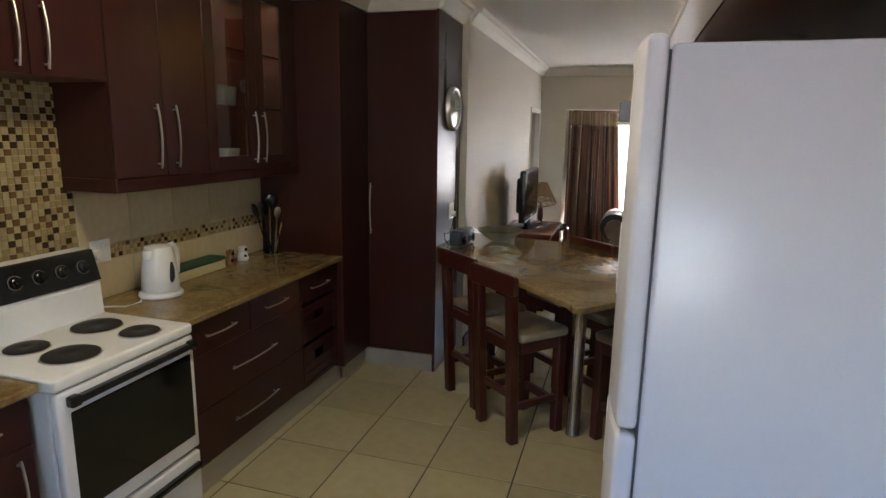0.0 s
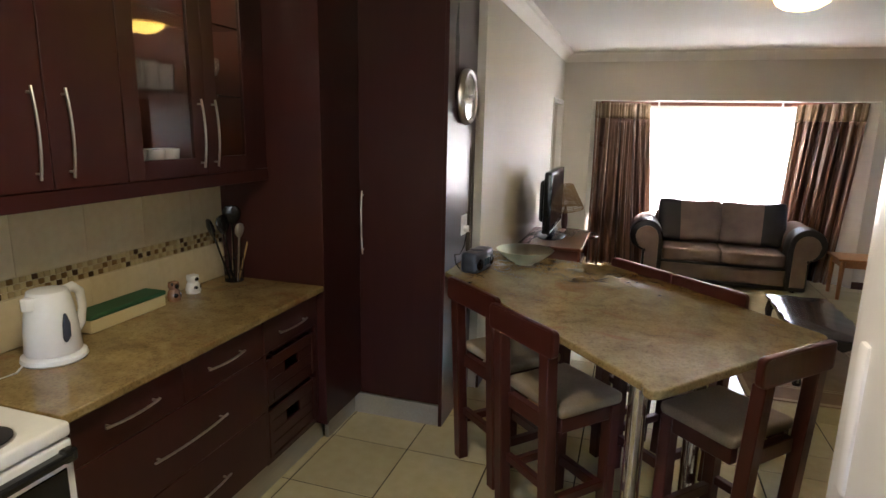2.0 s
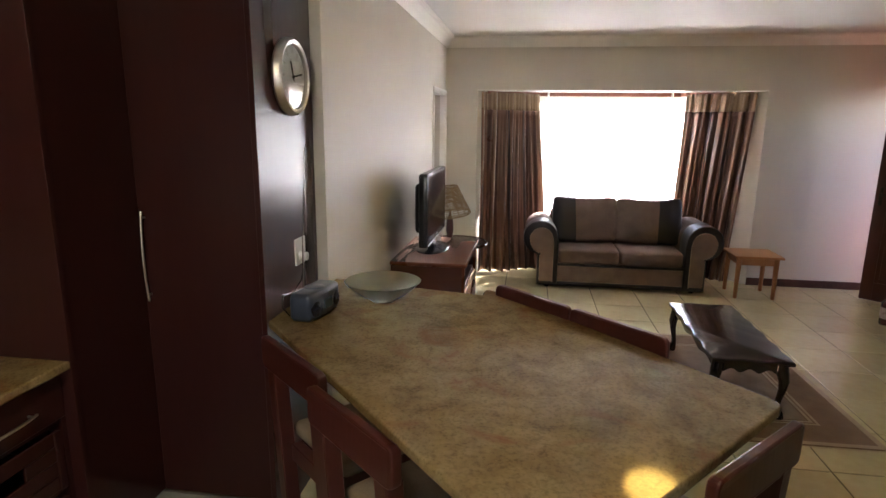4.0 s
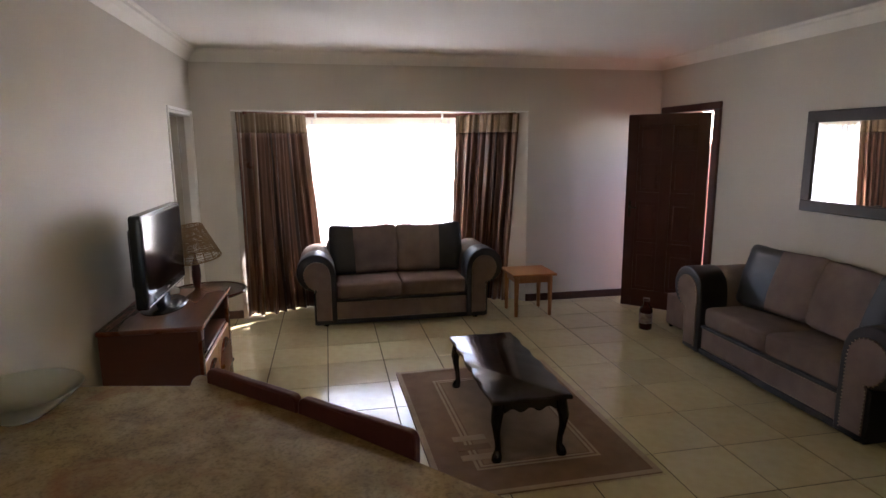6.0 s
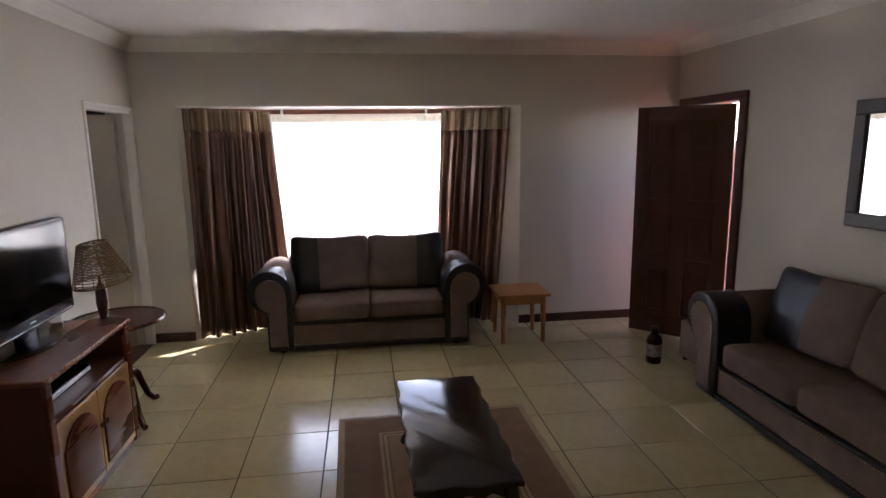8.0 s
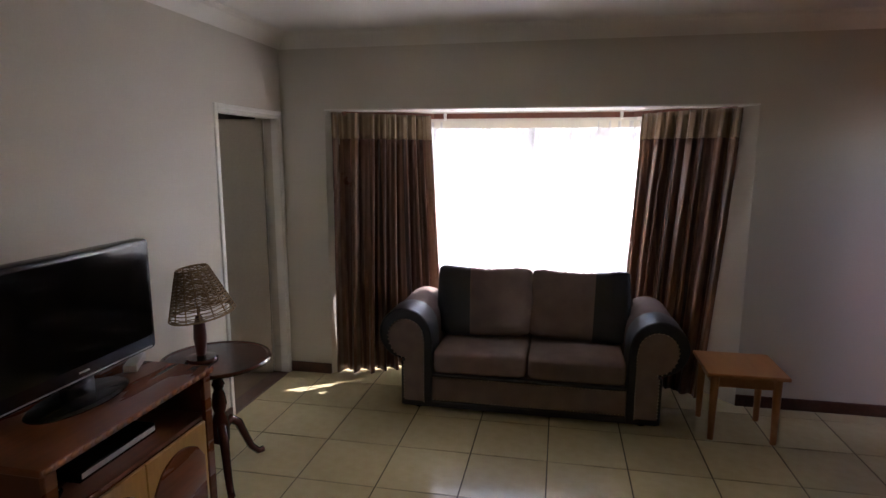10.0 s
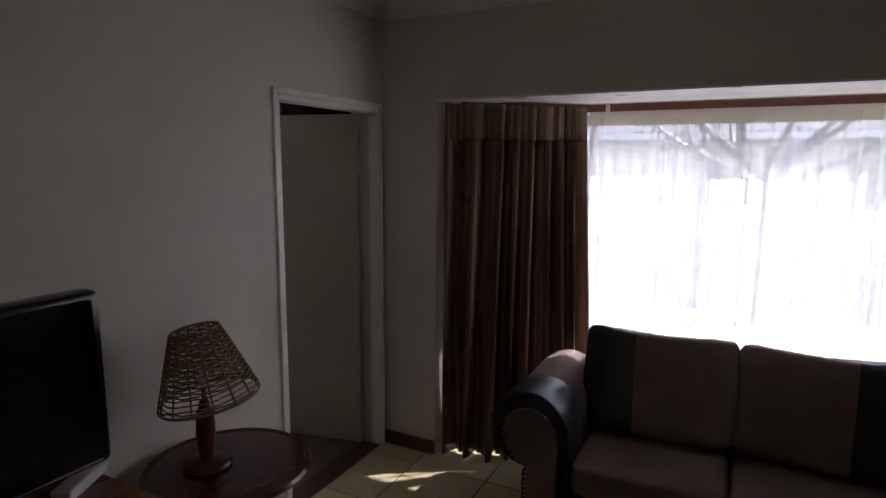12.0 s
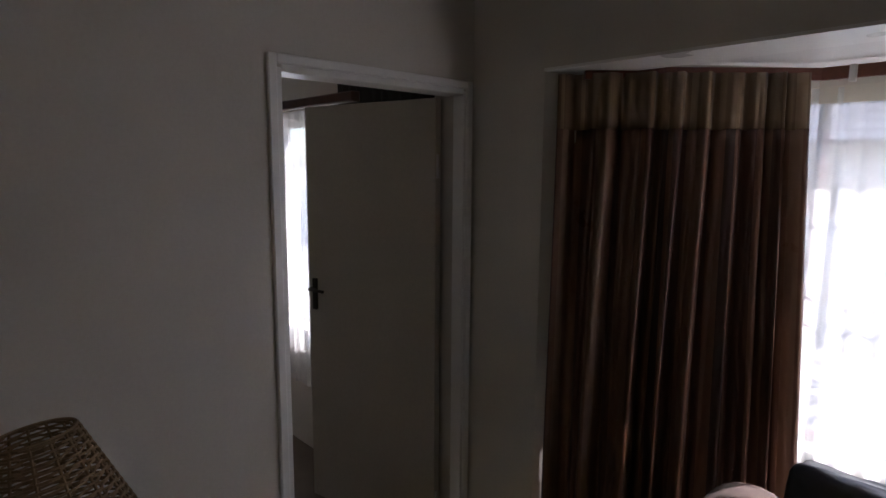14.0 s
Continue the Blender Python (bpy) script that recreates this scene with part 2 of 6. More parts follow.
# ---- mesh helpers ----
def box(bm, lo, hi, bev=0.0, seg=1):
    """A box between two corners, its edges rounded by bev."""
    x0, y0, z0 = lo
    x1, y1, z1 = hi
    vs = [bm.verts.new(p) for p in ((x0, y0, z0), (x1, y0, z0), (x1, y1, z0), (x0, y1, z0), (x0, y0, z1), (x1, y0, z1), (x1, y1, z1), (x0, y1, z1))]
    fs = [bm.faces.new([vs[i] for i in f]) for f in ((0, 3, 2, 1), (4, 5, 6, 7), (0, 1, 5, 4), (1, 2, 6, 5), (2, 3, 7, 6), (3, 0, 4, 7))]
    if bev:
        es = list({e for f in fs for e in f.edges})
        bmesh.ops.bevel(bm, geom=es, offset=bev, segments=seg, profile=0.5, affect="EDGES")
    return bm


def boxes(*items, bev=0.0, seg=1):
    bm = bmesh.new()
    for lo, hi in items:
        b = bmesh.new()
        box(b, lo, hi, bev, seg)
        me = bpy.data.meshes.new("tmp")
        b.to_mesh(me)
        b.free()
        bm.from_mesh(me)
        bpy.data.meshes.remove(me)
    return bm


def one_box(lo, hi, bev=0.0, seg=1):
    return box(bmesh.new(), lo, hi, bev, seg)


def prism(points, z0, z1, bev=0.0, seg=2):
    """A plan outline raised from z0 to z1, its rims rounded."""
    bm = bmesh.new()
    lo = [bm.verts.new((x, y, z0)) for x, y in points]
    hi = [bm.verts.new((x, y, z1)) for x, y in points]
    n = len(points)
    bm.faces.new(list(reversed(lo)))
    bm.faces.new(hi)
    for i in range(n):
        bm.faces.new((lo[i], lo[(i + 1) % n], hi[(i + 1) % n], hi[i]))
    bmesh.ops.recalc_face_normals(bm, faces=bm.faces)
    if bev:
        es = [e for e in bm.edges if abs(e.verts[0].co.z - e.verts[1].co.z) < 1e-6]
        bmesh.ops.bevel(bm, geom=es, offset=bev, segments=seg, profile=0.5, affect="EDGES")
    return bm


def rounded(points, r, seg=5):
    """The outline with its corners rounded by r."""
    out = []
    n = len(points)
    for i in range(n):
        p, a, b = Vector(points[i]), Vector(points[i - 1]), Vector(points[(i + 1) % n])
        u, v = (a - p).normalized(), (b - p).normalized()
        half = math.acos(max(-1, min(1, u.dot(v)))) / 2
        d = min(r / math.tan(half), (a - p).length * 0.45, (b - p).length * 0.45)
        for k in range(seg + 1):
            f = k / seg
            q = (p + u * d) * (1 - f) ** 2 + p * 2 * f * (1 - f) + (p + v * d) * f ** 2
            out.append((q.x, q.y))
    return out


def lathe(profile, seg=24, cx=0.0, cy=0.0):
    """A turned form from (radius, height) pairs."""
    bm = bmesh.new()
    rings = []
    for r, z in profile:
        if r < 1e-5:
            rings.append([bm.verts.new((cx, cy, z))])
        else:
            rings.append([bm.verts.new((cx + r * math.cos(2 * math.pi * k / seg), cy + r * math.sin(2 * math.pi * k / seg), z)) for k in range(seg)])
    for a, b in zip(rings, rings[1:]):
        for k in range(seg):
            q = [a[k % len(a)], a[(k + 1) % len(a)], b[(k + 1) % len(b)], b[k % len(b)]]
            q = list(dict.fromkeys(q))
            if len(q) > 2:
                bm.faces.new(q)
    bmesh.ops.recalc_face_normals(bm, faces=bm.faces)
    return bm


def tube(points, radius, seg=8, flat=1.0):
    """A round bar along points; radius may be a list."""
    bm = bmesh.new()
    pts = [Vector(p) for p in points]
    radii = radius if isinstance(radius, (list, tuple)) else [radius] * len(pts)
    rings = []
    run = (pts[-1] - pts[0]).normalized()
    ref = Vector((0, 0, 1)) if abs(run.z) < 0.75 else Vector((0, 1, 0)) if abs(run.y) < 0.5 else Vector((1, 0, 0))
    for i, p in enumerate(pts):
        d = (pts[min(i + 1, len(pts) - 1)] - pts[max(i - 1, 0)]).normalized()
        side = d.cross(ref)
        if side.length < 0.1:
            side = d.cross(Vector((0, 1, 0)))
        side.normalize()
        up = side.cross(d).normalized()
        rings.append([bm.verts.new(p + side * (radii[i] * math.cos(2 * math.pi * k / seg)) + up * (radii[i] * flat * math.sin(2 * math.pi * k / seg))) for k in range(seg)])
    for a, b in zip(rings, rings[1:]):
        for k in range(seg):
            bm.faces.new((a[k], a[(k + 1) % seg], b[(k + 1) % seg], b[k]))
    bm.faces.new(list(reversed(rings[0])))
    bm.faces.new(rings[-1])
    bmesh.ops.recalc_face_normals(bm, faces=bm.faces)
    return bm


def join(*bms):
    out = bmesh.new()
    for b in bms:
        me = bpy.data.meshes.new("tmp")
        b.to_mesh(me)
        b.free()
        out.from_mesh(me)
        bpy.data.meshes.remove(me)
    return out


def moved(bm, m):
    bmesh.ops.transform(bm, matrix=m, verts=bm.verts)
    return bm


def mesh_of(name, bm, material, smooth=False):
    me = bpy.data.meshes.new(name)
    bm.to_mesh(me)
    bm.free()
    me.materials.append(material)
    if smooth:
        me.shade_smooth()
        me.set_sharp_from_angle(angle=radians(38))
    return me


def part(name, bm, material, parent, label="", smooth=False):
    """One mesh object under a thing or a part."""
    ob = new(name, mesh_of(name, bm, material, smooth))
    ob.parent = parent
    if label:
        ob["label"] = label
    return ob


def thing(name, m, label, category, group=""):
    """An empty at the base of a thing, at pose m."""
    ob = new(name)
    ob.empty_display_size = 0.05
    ob.matrix_world = m
    return tagged(ob, label, category, group, "thing")


def solid(name, bm, material, label, category, group="", smooth=False, m=None):
    """A thing of one mesh."""
    ob = new(name, mesh_of(name, bm, material, smooth))
    if m is not None:
        ob.matrix_world = m
    return tagged(ob, label, category, group, "thing")


def setting(name, bm, material, label, category, smooth=False):
    return tagged(new(name, mesh_of(name, bm, material, smooth)), label, category, "", "structure")


def wall_boxes(axis, a0, a1, b0, b1, z0, z1, holes):
    """A wall along an axis from a0 to a1, b0 to b1 thick; holes: (start, end, bottom, top)."""
    items = []

    def add(p, q, zl, zh):
        if q - p > 1e-4 and zh - zl > 1e-4:
            items.append(((p, b0, zl), (q, b1, zh)) if axis == "x" else ((b0, p, zl), (b1, q, zh)))

    at = a0
    for p, q, zl, zh in sorted(holes):
        add(at, p, z0, z1)
        add(p, q, z0, zl)
        add(p, q, zh, z1)
        at = q
    add(at, a1, z0, z1)
    return boxes(*items)


# ---- the plan ----
CEIL = 2.66
EAST, NORTH = 4.97, 9.0
KW = -1.195          # kitchen's west wall
BAY = [(0.533, 9.22), (1.02, 9.84), (2.74, 9.84), (3.235, 9.22)]
PITCH, TX, TY, TYK = 0.4535, 3.475, 5.680, 3.615

setting("wall_west", wall_boxes("y", 4.95, 9.0, -0.12, 0.0, 0.0, CEIL, [(8.135, 8.945, 0.0, 2.045)]), M_WALL, "cream painted plaster wall with a bedroom doorway", "wall")
setting("wall_north", wall_boxes("x", -4.0, 5.12, NORTH, 9.22, 0.0, CEIL, [(-2.6, -0.95, 0.75, 2.02), (0.36, 3.41, 0.0, 2.105)]), M_WALL, "cream painted plaster wall open to a bay window", "wall")
setting("wall_east", wall_boxes("y", 2.40, 9.0, EAST, 5.12, 0.0, CEIL, [(8.03, 8.88, 0.0, 2.07)]), M_WALL, "cream painted plaster wall with the front doorway", "wall")
setting("wall_kitchen_west", wall_boxes("y", -1.2, 5.07, KW - 0.12, KW, 0.0, CEIL, []), M_WALL, "plastered kitchen wall behind the cabinets", "wall")
setting("wall_kitchen_north", wall_boxes("x", KW, -0.12, 4.95, 5.07, 0.0, CEIL, []), M_WALL, "plastered wall behind the tall cupboards", "wall")
setting("wall_south", wall_boxes("x", 1.36, 4.97, 2.40, 2.50, 0.0, CEIL, []), M_WALL, "cream painted plaster wall of the living room", "wall")
setting("wall_kitchen_east", wall_boxes("y", -1.2, 2.40, 2.02, 2.12, 0.0, CEIL, []), M_WALL, "cream painted kitchen wall behind the fridge", "wall")
setting("wall_kitchen_south", wall_boxes("x", KW - 0.12, 2.12, -1.32, -1.2, 0.0, CEIL, [(0.5, 1.5, 1.15, 2.0)]), M_WALL, "cream painted kitchen wall with a window", "wall")
setting("wall_bedroom_west", wall_boxes("y", 5.07, 9.0, -4.12, -4.0, 0.0, CEIL, []), M_WALL, "plain bedroom wall", "wall")
setting("wall_bedroom_south", wall_boxes("x", -4.0, -0.12, 5.07, 5.19, 0.0, CEIL, []), M_WALL, "plain bedroom wall", "wall")
setting("ceiling", boxes(((-4.12, 5.07, CEIL), (5.12, 9.22, CEIL + 0.1)), ((KW - 0.12, -1.32, CEIL), (5.12, 5.07, CEIL + 0.1))), M_CEIL, "flat white painted ceiling", "ceiling")
setting("floor", boxes(((KW - 0.12, -1.32, -0.12), (5.12, 5.07, -0.003)), ((-0.12, 5.07, -0.12), (5.12, 9.22, -0.003))), M_GROUT, "cream ceramic floor tiles with dark joints", "floor")
setting("floor_bedroom", one_box((-4.12, 5.07, -0.12), (-0.12, 9.22, -0.002)), M_SOIL, "brown carpeted bedroom floor", "floor")

# cornices
CORN = [(0.0, 0.0), (0.0, -0.105), (0.012, -0.112), (0.022, -0.096), (0.045, -0.060), (0.072, -0.030), (0.092, -0.020), (0.098, -0.008), (0.105, 0.0)]


def cornice(name, a, b, out):
    """Moulding from a to b along a wall whose room side lies in the direction out."""
    bm = bmesh.new()
    a, b, out = Vector((*a, CEIL)), Vector((*b, CEIL)), Vector((*out, 0))
    rings = []
    for p in (a, b):
        rings.append([bm.verts.new(p + out * u + Vector((0, 0, v))) for u, v in CORN])
    n = len(CORN)
    for i in range(n):
        bm.faces.new((rings[0][i], rings[0][(i + 1) % n], rings[1][(i + 1) % n], rings[1][i]))
    bm.faces.new(rings[0])
    bm.faces.new(rings[1])
    bmesh.ops.recalc_face_normals(bm, faces=bm.faces)
    return setting(name, bm, M_CORN, "moulded white plaster cornice under the ceiling", "cornice")


cornice("cornice_west", (0.0, 4.95), (0.0, 9.0), (1, 0))
cornice("cornice_north", (0.0, 9.0), (EAST, 9.0), (0, -1))
cornice("cornice_east", (EAST, 2.5), (EAST, 9.0), (-1, 0))
cornice("cornice_south", (1.36, 2.5), (EAST, 2.5), (0, 1))

# ---- skirting ----
SKIRT = [("baseboard_north_left", (0.0, 8.982), (0.36, 9.0)), ("baseboard_north_right", (3.41, 8.982), (4.97, 9.0)), ("baseboard_west", (0.0, 4.95), (0.018, 8.09)),
         ("baseboard_east", (4.952, 2.5), (4.97, 7.96))]
for nm, lo, hi in SKIRT:
    setting(nm, one_box((*lo, 0.0), (*hi, 0.085), 0.006, 2), M_SKIRT, "dark brown wooden skirting board along the wall", "skirting")


# ---- bay window ----
def seg_box(p, q, z0, z1, near, far, cut0=0.0, cut1=0.0):
    """A straight box from p to q, from near to far on the outer side of the line."""
    p, q = Vector(p), Vector(q)
    d = (q - p).normalized()
    n = Vector((-d.y, d.x))
    a, b = p + d * cut0, q - d * cut1
    pts = [a + n * near, b + n * near, b + n * far, a + n * far]
    return prism([(v.x, v.y) for v in pts], z0, z1)


SILL, HEAD = 0.62, 2.05
for i, (p, q) in enumerate(zip(BAY, BAY[1:])):
    side = ("west", "middle", "east")[i]
    setting("wall_bay_" + side, join(seg_box(p, q, 0.0, SILL, 0.0, 0.16, 0.0, 0.0), seg_box(p, q, HEAD, 2.13, 0.0, 0.16, 0.0, 0.0)), M_WALL, "low plastered wall under the bay window", "wall")
    win = tagged(new("window_bay_" + side), "brown timber window with clear glass in the bay", "window", "", "structure")
    length = (Vector(q) - Vector(p)).length
    n = 2 if i == 1 else 1
    # Solid ends added behind the curtains so that less daylight enters beside them.
    light_stop0, light_stop1 = (0.24 if i == 0 else 0.0), (0.24 if i == 2 else 0.0)
    if i != 1:
        setting("wall_light_stop_" + side, seg_box(p, q, SILL, HEAD, 0.0, 0.16, 0.0 if i == 0 else length - 0.24, length - 0.24 if i == 0 else 0.0), M_WALL, "unseen plaster strip added to cut the bay's side light", "wall")
        d0 = (Vector(q) - Vector(p)).normalized()
        p, q = tuple(Vector(p) + d0 * light_stop0), tuple(Vector(q) - d0 * light_stop1)
        length -= 0.24
    part("window_frame", join(seg_box(p, q, SILL, SILL + 0.05, 0.04, 0.10), seg_box(p, q, HEAD - 0.05, HEAD, 0.04, 0.10)), M_DOORW, win)
    for k in range(n + 1):
        at = length * k / n
        lo = max(0.0, at - 0.025)
        hi = min(length, at + 0.025)
        part("mullion", seg_box(p, q, SILL + 0.05, HEAD - 0.05, 0.035, 0.105, lo, length - hi), M_DOORW, win)
    for k in range(n):
        g = part("pane", seg_box(p, q, SILL + 0.05, HEAD - 0.05, 0.066, 0.072, length * k / n + 0.026, length * (n - 1 - k) / n + 0.026), M_GLASS, win)
        g.visible_shadow = False
    part("window_sill", seg_box(p, q, SILL, SILL + 0.022, -0.07, 0.03), M_TRIMW, win, "white painted sill")
    d = (Vector(q) - Vector(p)).normalized()
    nn = Vector((-d.y, d.x))
    for z, amp in ((0.95, 0.0), (1.20, 0.035), (1.32, 0.0), (1.42, 0.0), (1.70, 0.0)):
        pts = []
        for k in range(int(length / 0.04) + 1):
            s = min(length, k * 0.04)
            v = Vector(p) + d * s + nn * 0.02
            pts.append((v.x, v.y, z + amp * math.sin(s * 14)))
        part("burglar_bar", tube(pts, 0.006, 6), M_TRIMW, win, "thin white steel burglar bar")
for side, pts in (("west", [(0.3605, 9.0005), (0.533, 9.2195), (0.3605, 9.2195)]), ("east", [(3.4095, 9.0005), (3.4095, 9.2195), (3.235, 9.2195)])):
    setting("wall_splay_" + side, prism(pts, 0.0, 2.094), M_WALL, "splayed plaster side of the bay opening", "wall")
outer = [(0.20, 9.22), (0.20, 9.36), (0.94, 10.03), (2.82, 10.03), (3.57, 9.36), (3.57, 9.22)]
setting("ceiling_bay", prism(outer, 2.13, 2.26), M_CEIL, "white painted ceiling of the bay", "ceiling")
setting("floor_bay", prism([(0.533, 9.22), (3.235, 9.22), (2.74, 9.84), (1.02, 9.84)], -0.12, -0.0006), M_TILE, "cream tiled floor of the bay", "floor")
setting("trim_lintel", one_box((0.36, 8.994, 2.095), (3.41, 9.22, 2.105)), M_TRIMW, "white painted underside of the bay lintel", "lintel")

# curtain rail round the bay
rail_line = [(0.47, 9.09), (1.06, 9.70), (2.70, 9.70), (3.29, 9.09)]
rail = thing("curtain_rail", pose(0, 0, 0), "reddish brown wooden curtain rail bent round the bay", "curtain rail")
for p, q in zip(rail_line, rail_line[1:]):
    part("rail_length", seg_box(p, q, 2.065, 2.108, -0.012, 0.012), mat("rail_wood", (0.21, 0.065, 0.032), (0.15, 0.045, 0.022), rough=0.35, scale=8, fine=60, bump=0.05) if p == rail_line[0] else bpy.data.materials["rail_wood"], rail)
for p in ((1.16, 9.70), (2.60, 9.70)):
    part("bracket", one_box((p[0] - 0.012, p[1] - 0.022, 2.05), (p[0] + 0.012, p[1] - 0.012, 2.11), 0.003), M_TRIMW, rail, "small white rail bracket")


def stripe_material(name, dark, colours, scale, rough):
    """Satin with woven lengthwise stripes of uneven width."""
    m = mat(name, colours[0], dark, rough=rough, scale=5, fine=300, bump=0.1, dist=0.001)
    t = m.node_tree
    b = t.nodes["Principled BSDF"]
    uv = t.nodes.new("ShaderNodeUVMap")
    sp = t.nodes.new("ShaderNodeSeparateXYZ")
    t.links.new(uv.outputs[0], sp.inputs[0])
    nz = t.nodes.new("ShaderNodeTexNoise")
    nz.noise_dimensions = "1D"
    nz.inputs["Scale"].default_value = scale
    nz.inputs["Detail"].default_value = 1.5
    t.links.new(sp.outputs[0], nz.inputs["W"])
    rp = t.nodes.new("ShaderNodeValToRGB")
    rp.color_ramp.interpolation = "CONSTANT"
    cs = [dark, *colours]
    while len(rp.color_ramp.elements) < len(cs):
        rp.color_ramp.elements.new(0.5)
    for i, c in enumerate(cs):
        rp.color_ramp.elements[i].position = 0.0 if i == 0 else 0.36 + 0.28 * (i - 1) / max(1, len(cs) - 2)
        rp.color_ramp.elements[i].color = (*c, 1)
    t.links.new(nz.outputs["Fac"], rp.inputs[0])
    t.links.new(rp.outputs[0], b.inputs["Base Color"])
    b.inputs["Specular IOR Level"].default_value = 0.4
    thin = t.nodes.new("ShaderNodeBsdfTranslucent")
    t.links.new(rp.outputs[0], thin.inputs["Color"])
    both = t.nodes.new("ShaderNodeMixShader")
    both.inputs[0].default_value = 0.10
    t.links.new(b.outputs[0], both.inputs[1])
    t.links.new(thin.outputs[0], both.inputs[2])
    t.links.new(both.outputs[0], t.nodes["Material Output"].inputs["Surface"])
    return m


M_CURT = stripe_material("striped_satin", (0.052, 0.027, 0.021), [(0.170, 0.086, 0.054), (0.098, 0.046, 0.032), (0.190, 0.102, 0.066), (0.245, 0.155, 0.102)], 8.0, 0.31)
M_HEADING = stripe_material("gold_satin", (0.17, 0.105, 0.052), [(0.245, 0.168, 0.098), (0.195, 0.128, 0.074), (0.31, 0.222, 0.138)], 14.0, 0.31)


def cloth(top, bottom, z0, z1, folds, amp, rows=26, per=8, wander=0.02, seed=1, skew=1.0, sway=0.0, v0=0.0, v1=1.0):
    """A hanging cloth between two plan lines, gathered into folds that deepen downwards."""
    rnd = random.Random(seed)
    bm = bmesh.new()
    uvl = bm.loops.layers.uv.new("UVMap")
    cols = folds * per
    ph = [rnd.uniform(-1.5, 1.5) for _ in range(folds + 2)]
    am = [rnd.uniform(0.25, 1.5) for _ in range(folds + 2)]

    def at(line, u):
        pts = [Vector(p) for p in line]
        ls = [(b - a).length for a, b in zip(pts, pts[1:])]
        s = u * sum(ls)
        for a, b, l in zip(pts, pts[1:], ls):
            if s <= l or b is pts[-1]:
                d = (b - a).normalized()
                return a + d * s, Vector((-d.y, d.x))
            s -= l
    grid = []
    for j in range(rows + 1):
        v = j / rows
        row = []
        for i in range(cols + 1):
            u = i / cols
            a, na = at(top, u)
            b, nb = at(bottom, u)
            p = a.lerp(b, v)
            n = na.lerp(nb, v).normalized()
            vv = v0 + (v1 - v0) * v
            f = (u ** skew + sway * vv * math.sin(math.pi * u)) * folds
            f = min(max(f, 0.0), folds - 1e-6)
            k = int(f)
            fr = f - k
            phase = ph[k] * (1 - fr) + ph[k + 1] * fr
            size = am[k] * (1 - fr) + am[k + 1] * fr
            w = math.sin(2 * math.pi * f + phase * (0.4 + 0.9 * vv)) + 0.38 * math.sin(4 * math.pi * f + 2.1 * phase + 0.7 * vv) + 0.16 * math.sin(7.3 * math.pi * f + 4 * phase + 1.6 * vv)
            grow = 0.55 + 0.6 * vv
            hem = min(1.0, 0.25 + 9.0 * min(u, 1.0 - u))
            p = p + n * (amp * size * grow * w * hem) + n * (wander * math.sin(3.1 * vv + 5 * u + seed))
            row.append((bm.verts.new((p.x, p.y, z1 + (z0 - z1) * v)), u, v))
        grid.append(row)
    for j in range(rows):
        for i in range(cols):
            q = [grid[j][i], grid[j][i + 1], grid[j + 1][i + 1], grid[j + 1][i]]
            f = bm.faces.new([c[0] for c in q])
            f.smooth = True
            for l, c in zip(f.loops, q):
                l[uvl].uv = (c[1], c[2])
    return bm


def curtain(label, top, bottom, folds, seed, skew, sway):
    c = thing("curtain", pose(0, 0, 0), label, "curtain", "curtains of the bay")
    mid = [tuple(Vector(a).lerp(Vector(b), 0.09)) for a, b in zip(top, bottom)]
    hd = part("heading", cloth(top, mid, 1.885, 2.085, folds, 0.034, rows=5, per=18, seed=seed, skew=skew, sway=sway, v1=0.09), M_HEADING, c, "gold satin heading band")
    bd = part("panel", cloth(mid, bottom, 0.012, 1.888, folds, 0.042, rows=30, per=18, seed=seed, skew=skew, sway=sway, v0=0.09), M_CURT, c, "brown striped satin cloth")
    for ob in (hd, bd):
        s = ob.modifiers.new("thickness", "SOLIDIFY")
        s.thickness = 0.003
    return c


curtain("brown striped satin curtain drawn to the bay's side, gold heading", [(0.398, 9.030), (0.62, 9.22), (1.06, 9.605)], [(0.400, 9.026), (0.68, 9.09), (1.20, 9.38)], 8, 3, 1.45, 0.05)
curtain("brown striped satin curtain pulled aside beside the pine table", [(2.735, 9.60), (3.06, 9.26), (3.315, 9.035)], [(2.66, 9.46), (2.94, 9.20), (3.19, 9.06)], 8, 8, 1.0, 0.09)
net = thing("net_curtain", pose(0, 0, 0), "white translucent net curtain hanging in soft folds", "net curtain")
for a, b, nf, sd in (((0.98, 9.735), (1.88, 9.745), 11, 5), ((1.86, 9.74), (2.78, 9.735), 11, 6)):
    part("drop", cloth([a, b], [a, b], 0.03, 2.04, nf, 0.016, rows=12, per=8, wander=0.006, seed=sd), M_SHEER, net)
part("heading", boxes(((0.98, 9.728, 1.985), (2.78, 9.731, 2.045))), sheer_material("net_heading", (0.80, 0.76, 0.66), 0.2), net, "cream gathered heading tape")


# ---- bedroom door ----
fr = tagged(new("door_frame_bedroom"), "white gloss painted steel door frame", "door frame", "", "structure")
part("jamb", join(one_box((-0.135, 8.09, 0.0), (0.014, 8.12, 2.09), 0.004), one_box((-0.10, 8.12, 0.0), (0.004, 8.140, 2.05), 0.003)), M_TRIMW, fr)
part("jamb", join(one_box((-0.135, 8.957, 0.0), (0.014, 8.985, 2.09), 0.004), one_box((-0.06, 8.942, 0.0), (0.004, 8.957, 2.05), 0.003)), M_TRIMW, fr)
part("head", join(one_box((-0.135, 8.12, 2.06), (0.014, 8.957, 2.09), 0.004), one_box((-0.10, 8.14, 2.036), (0.004, 8.942, 2.06), 0.003)), M_TRIMW, fr)
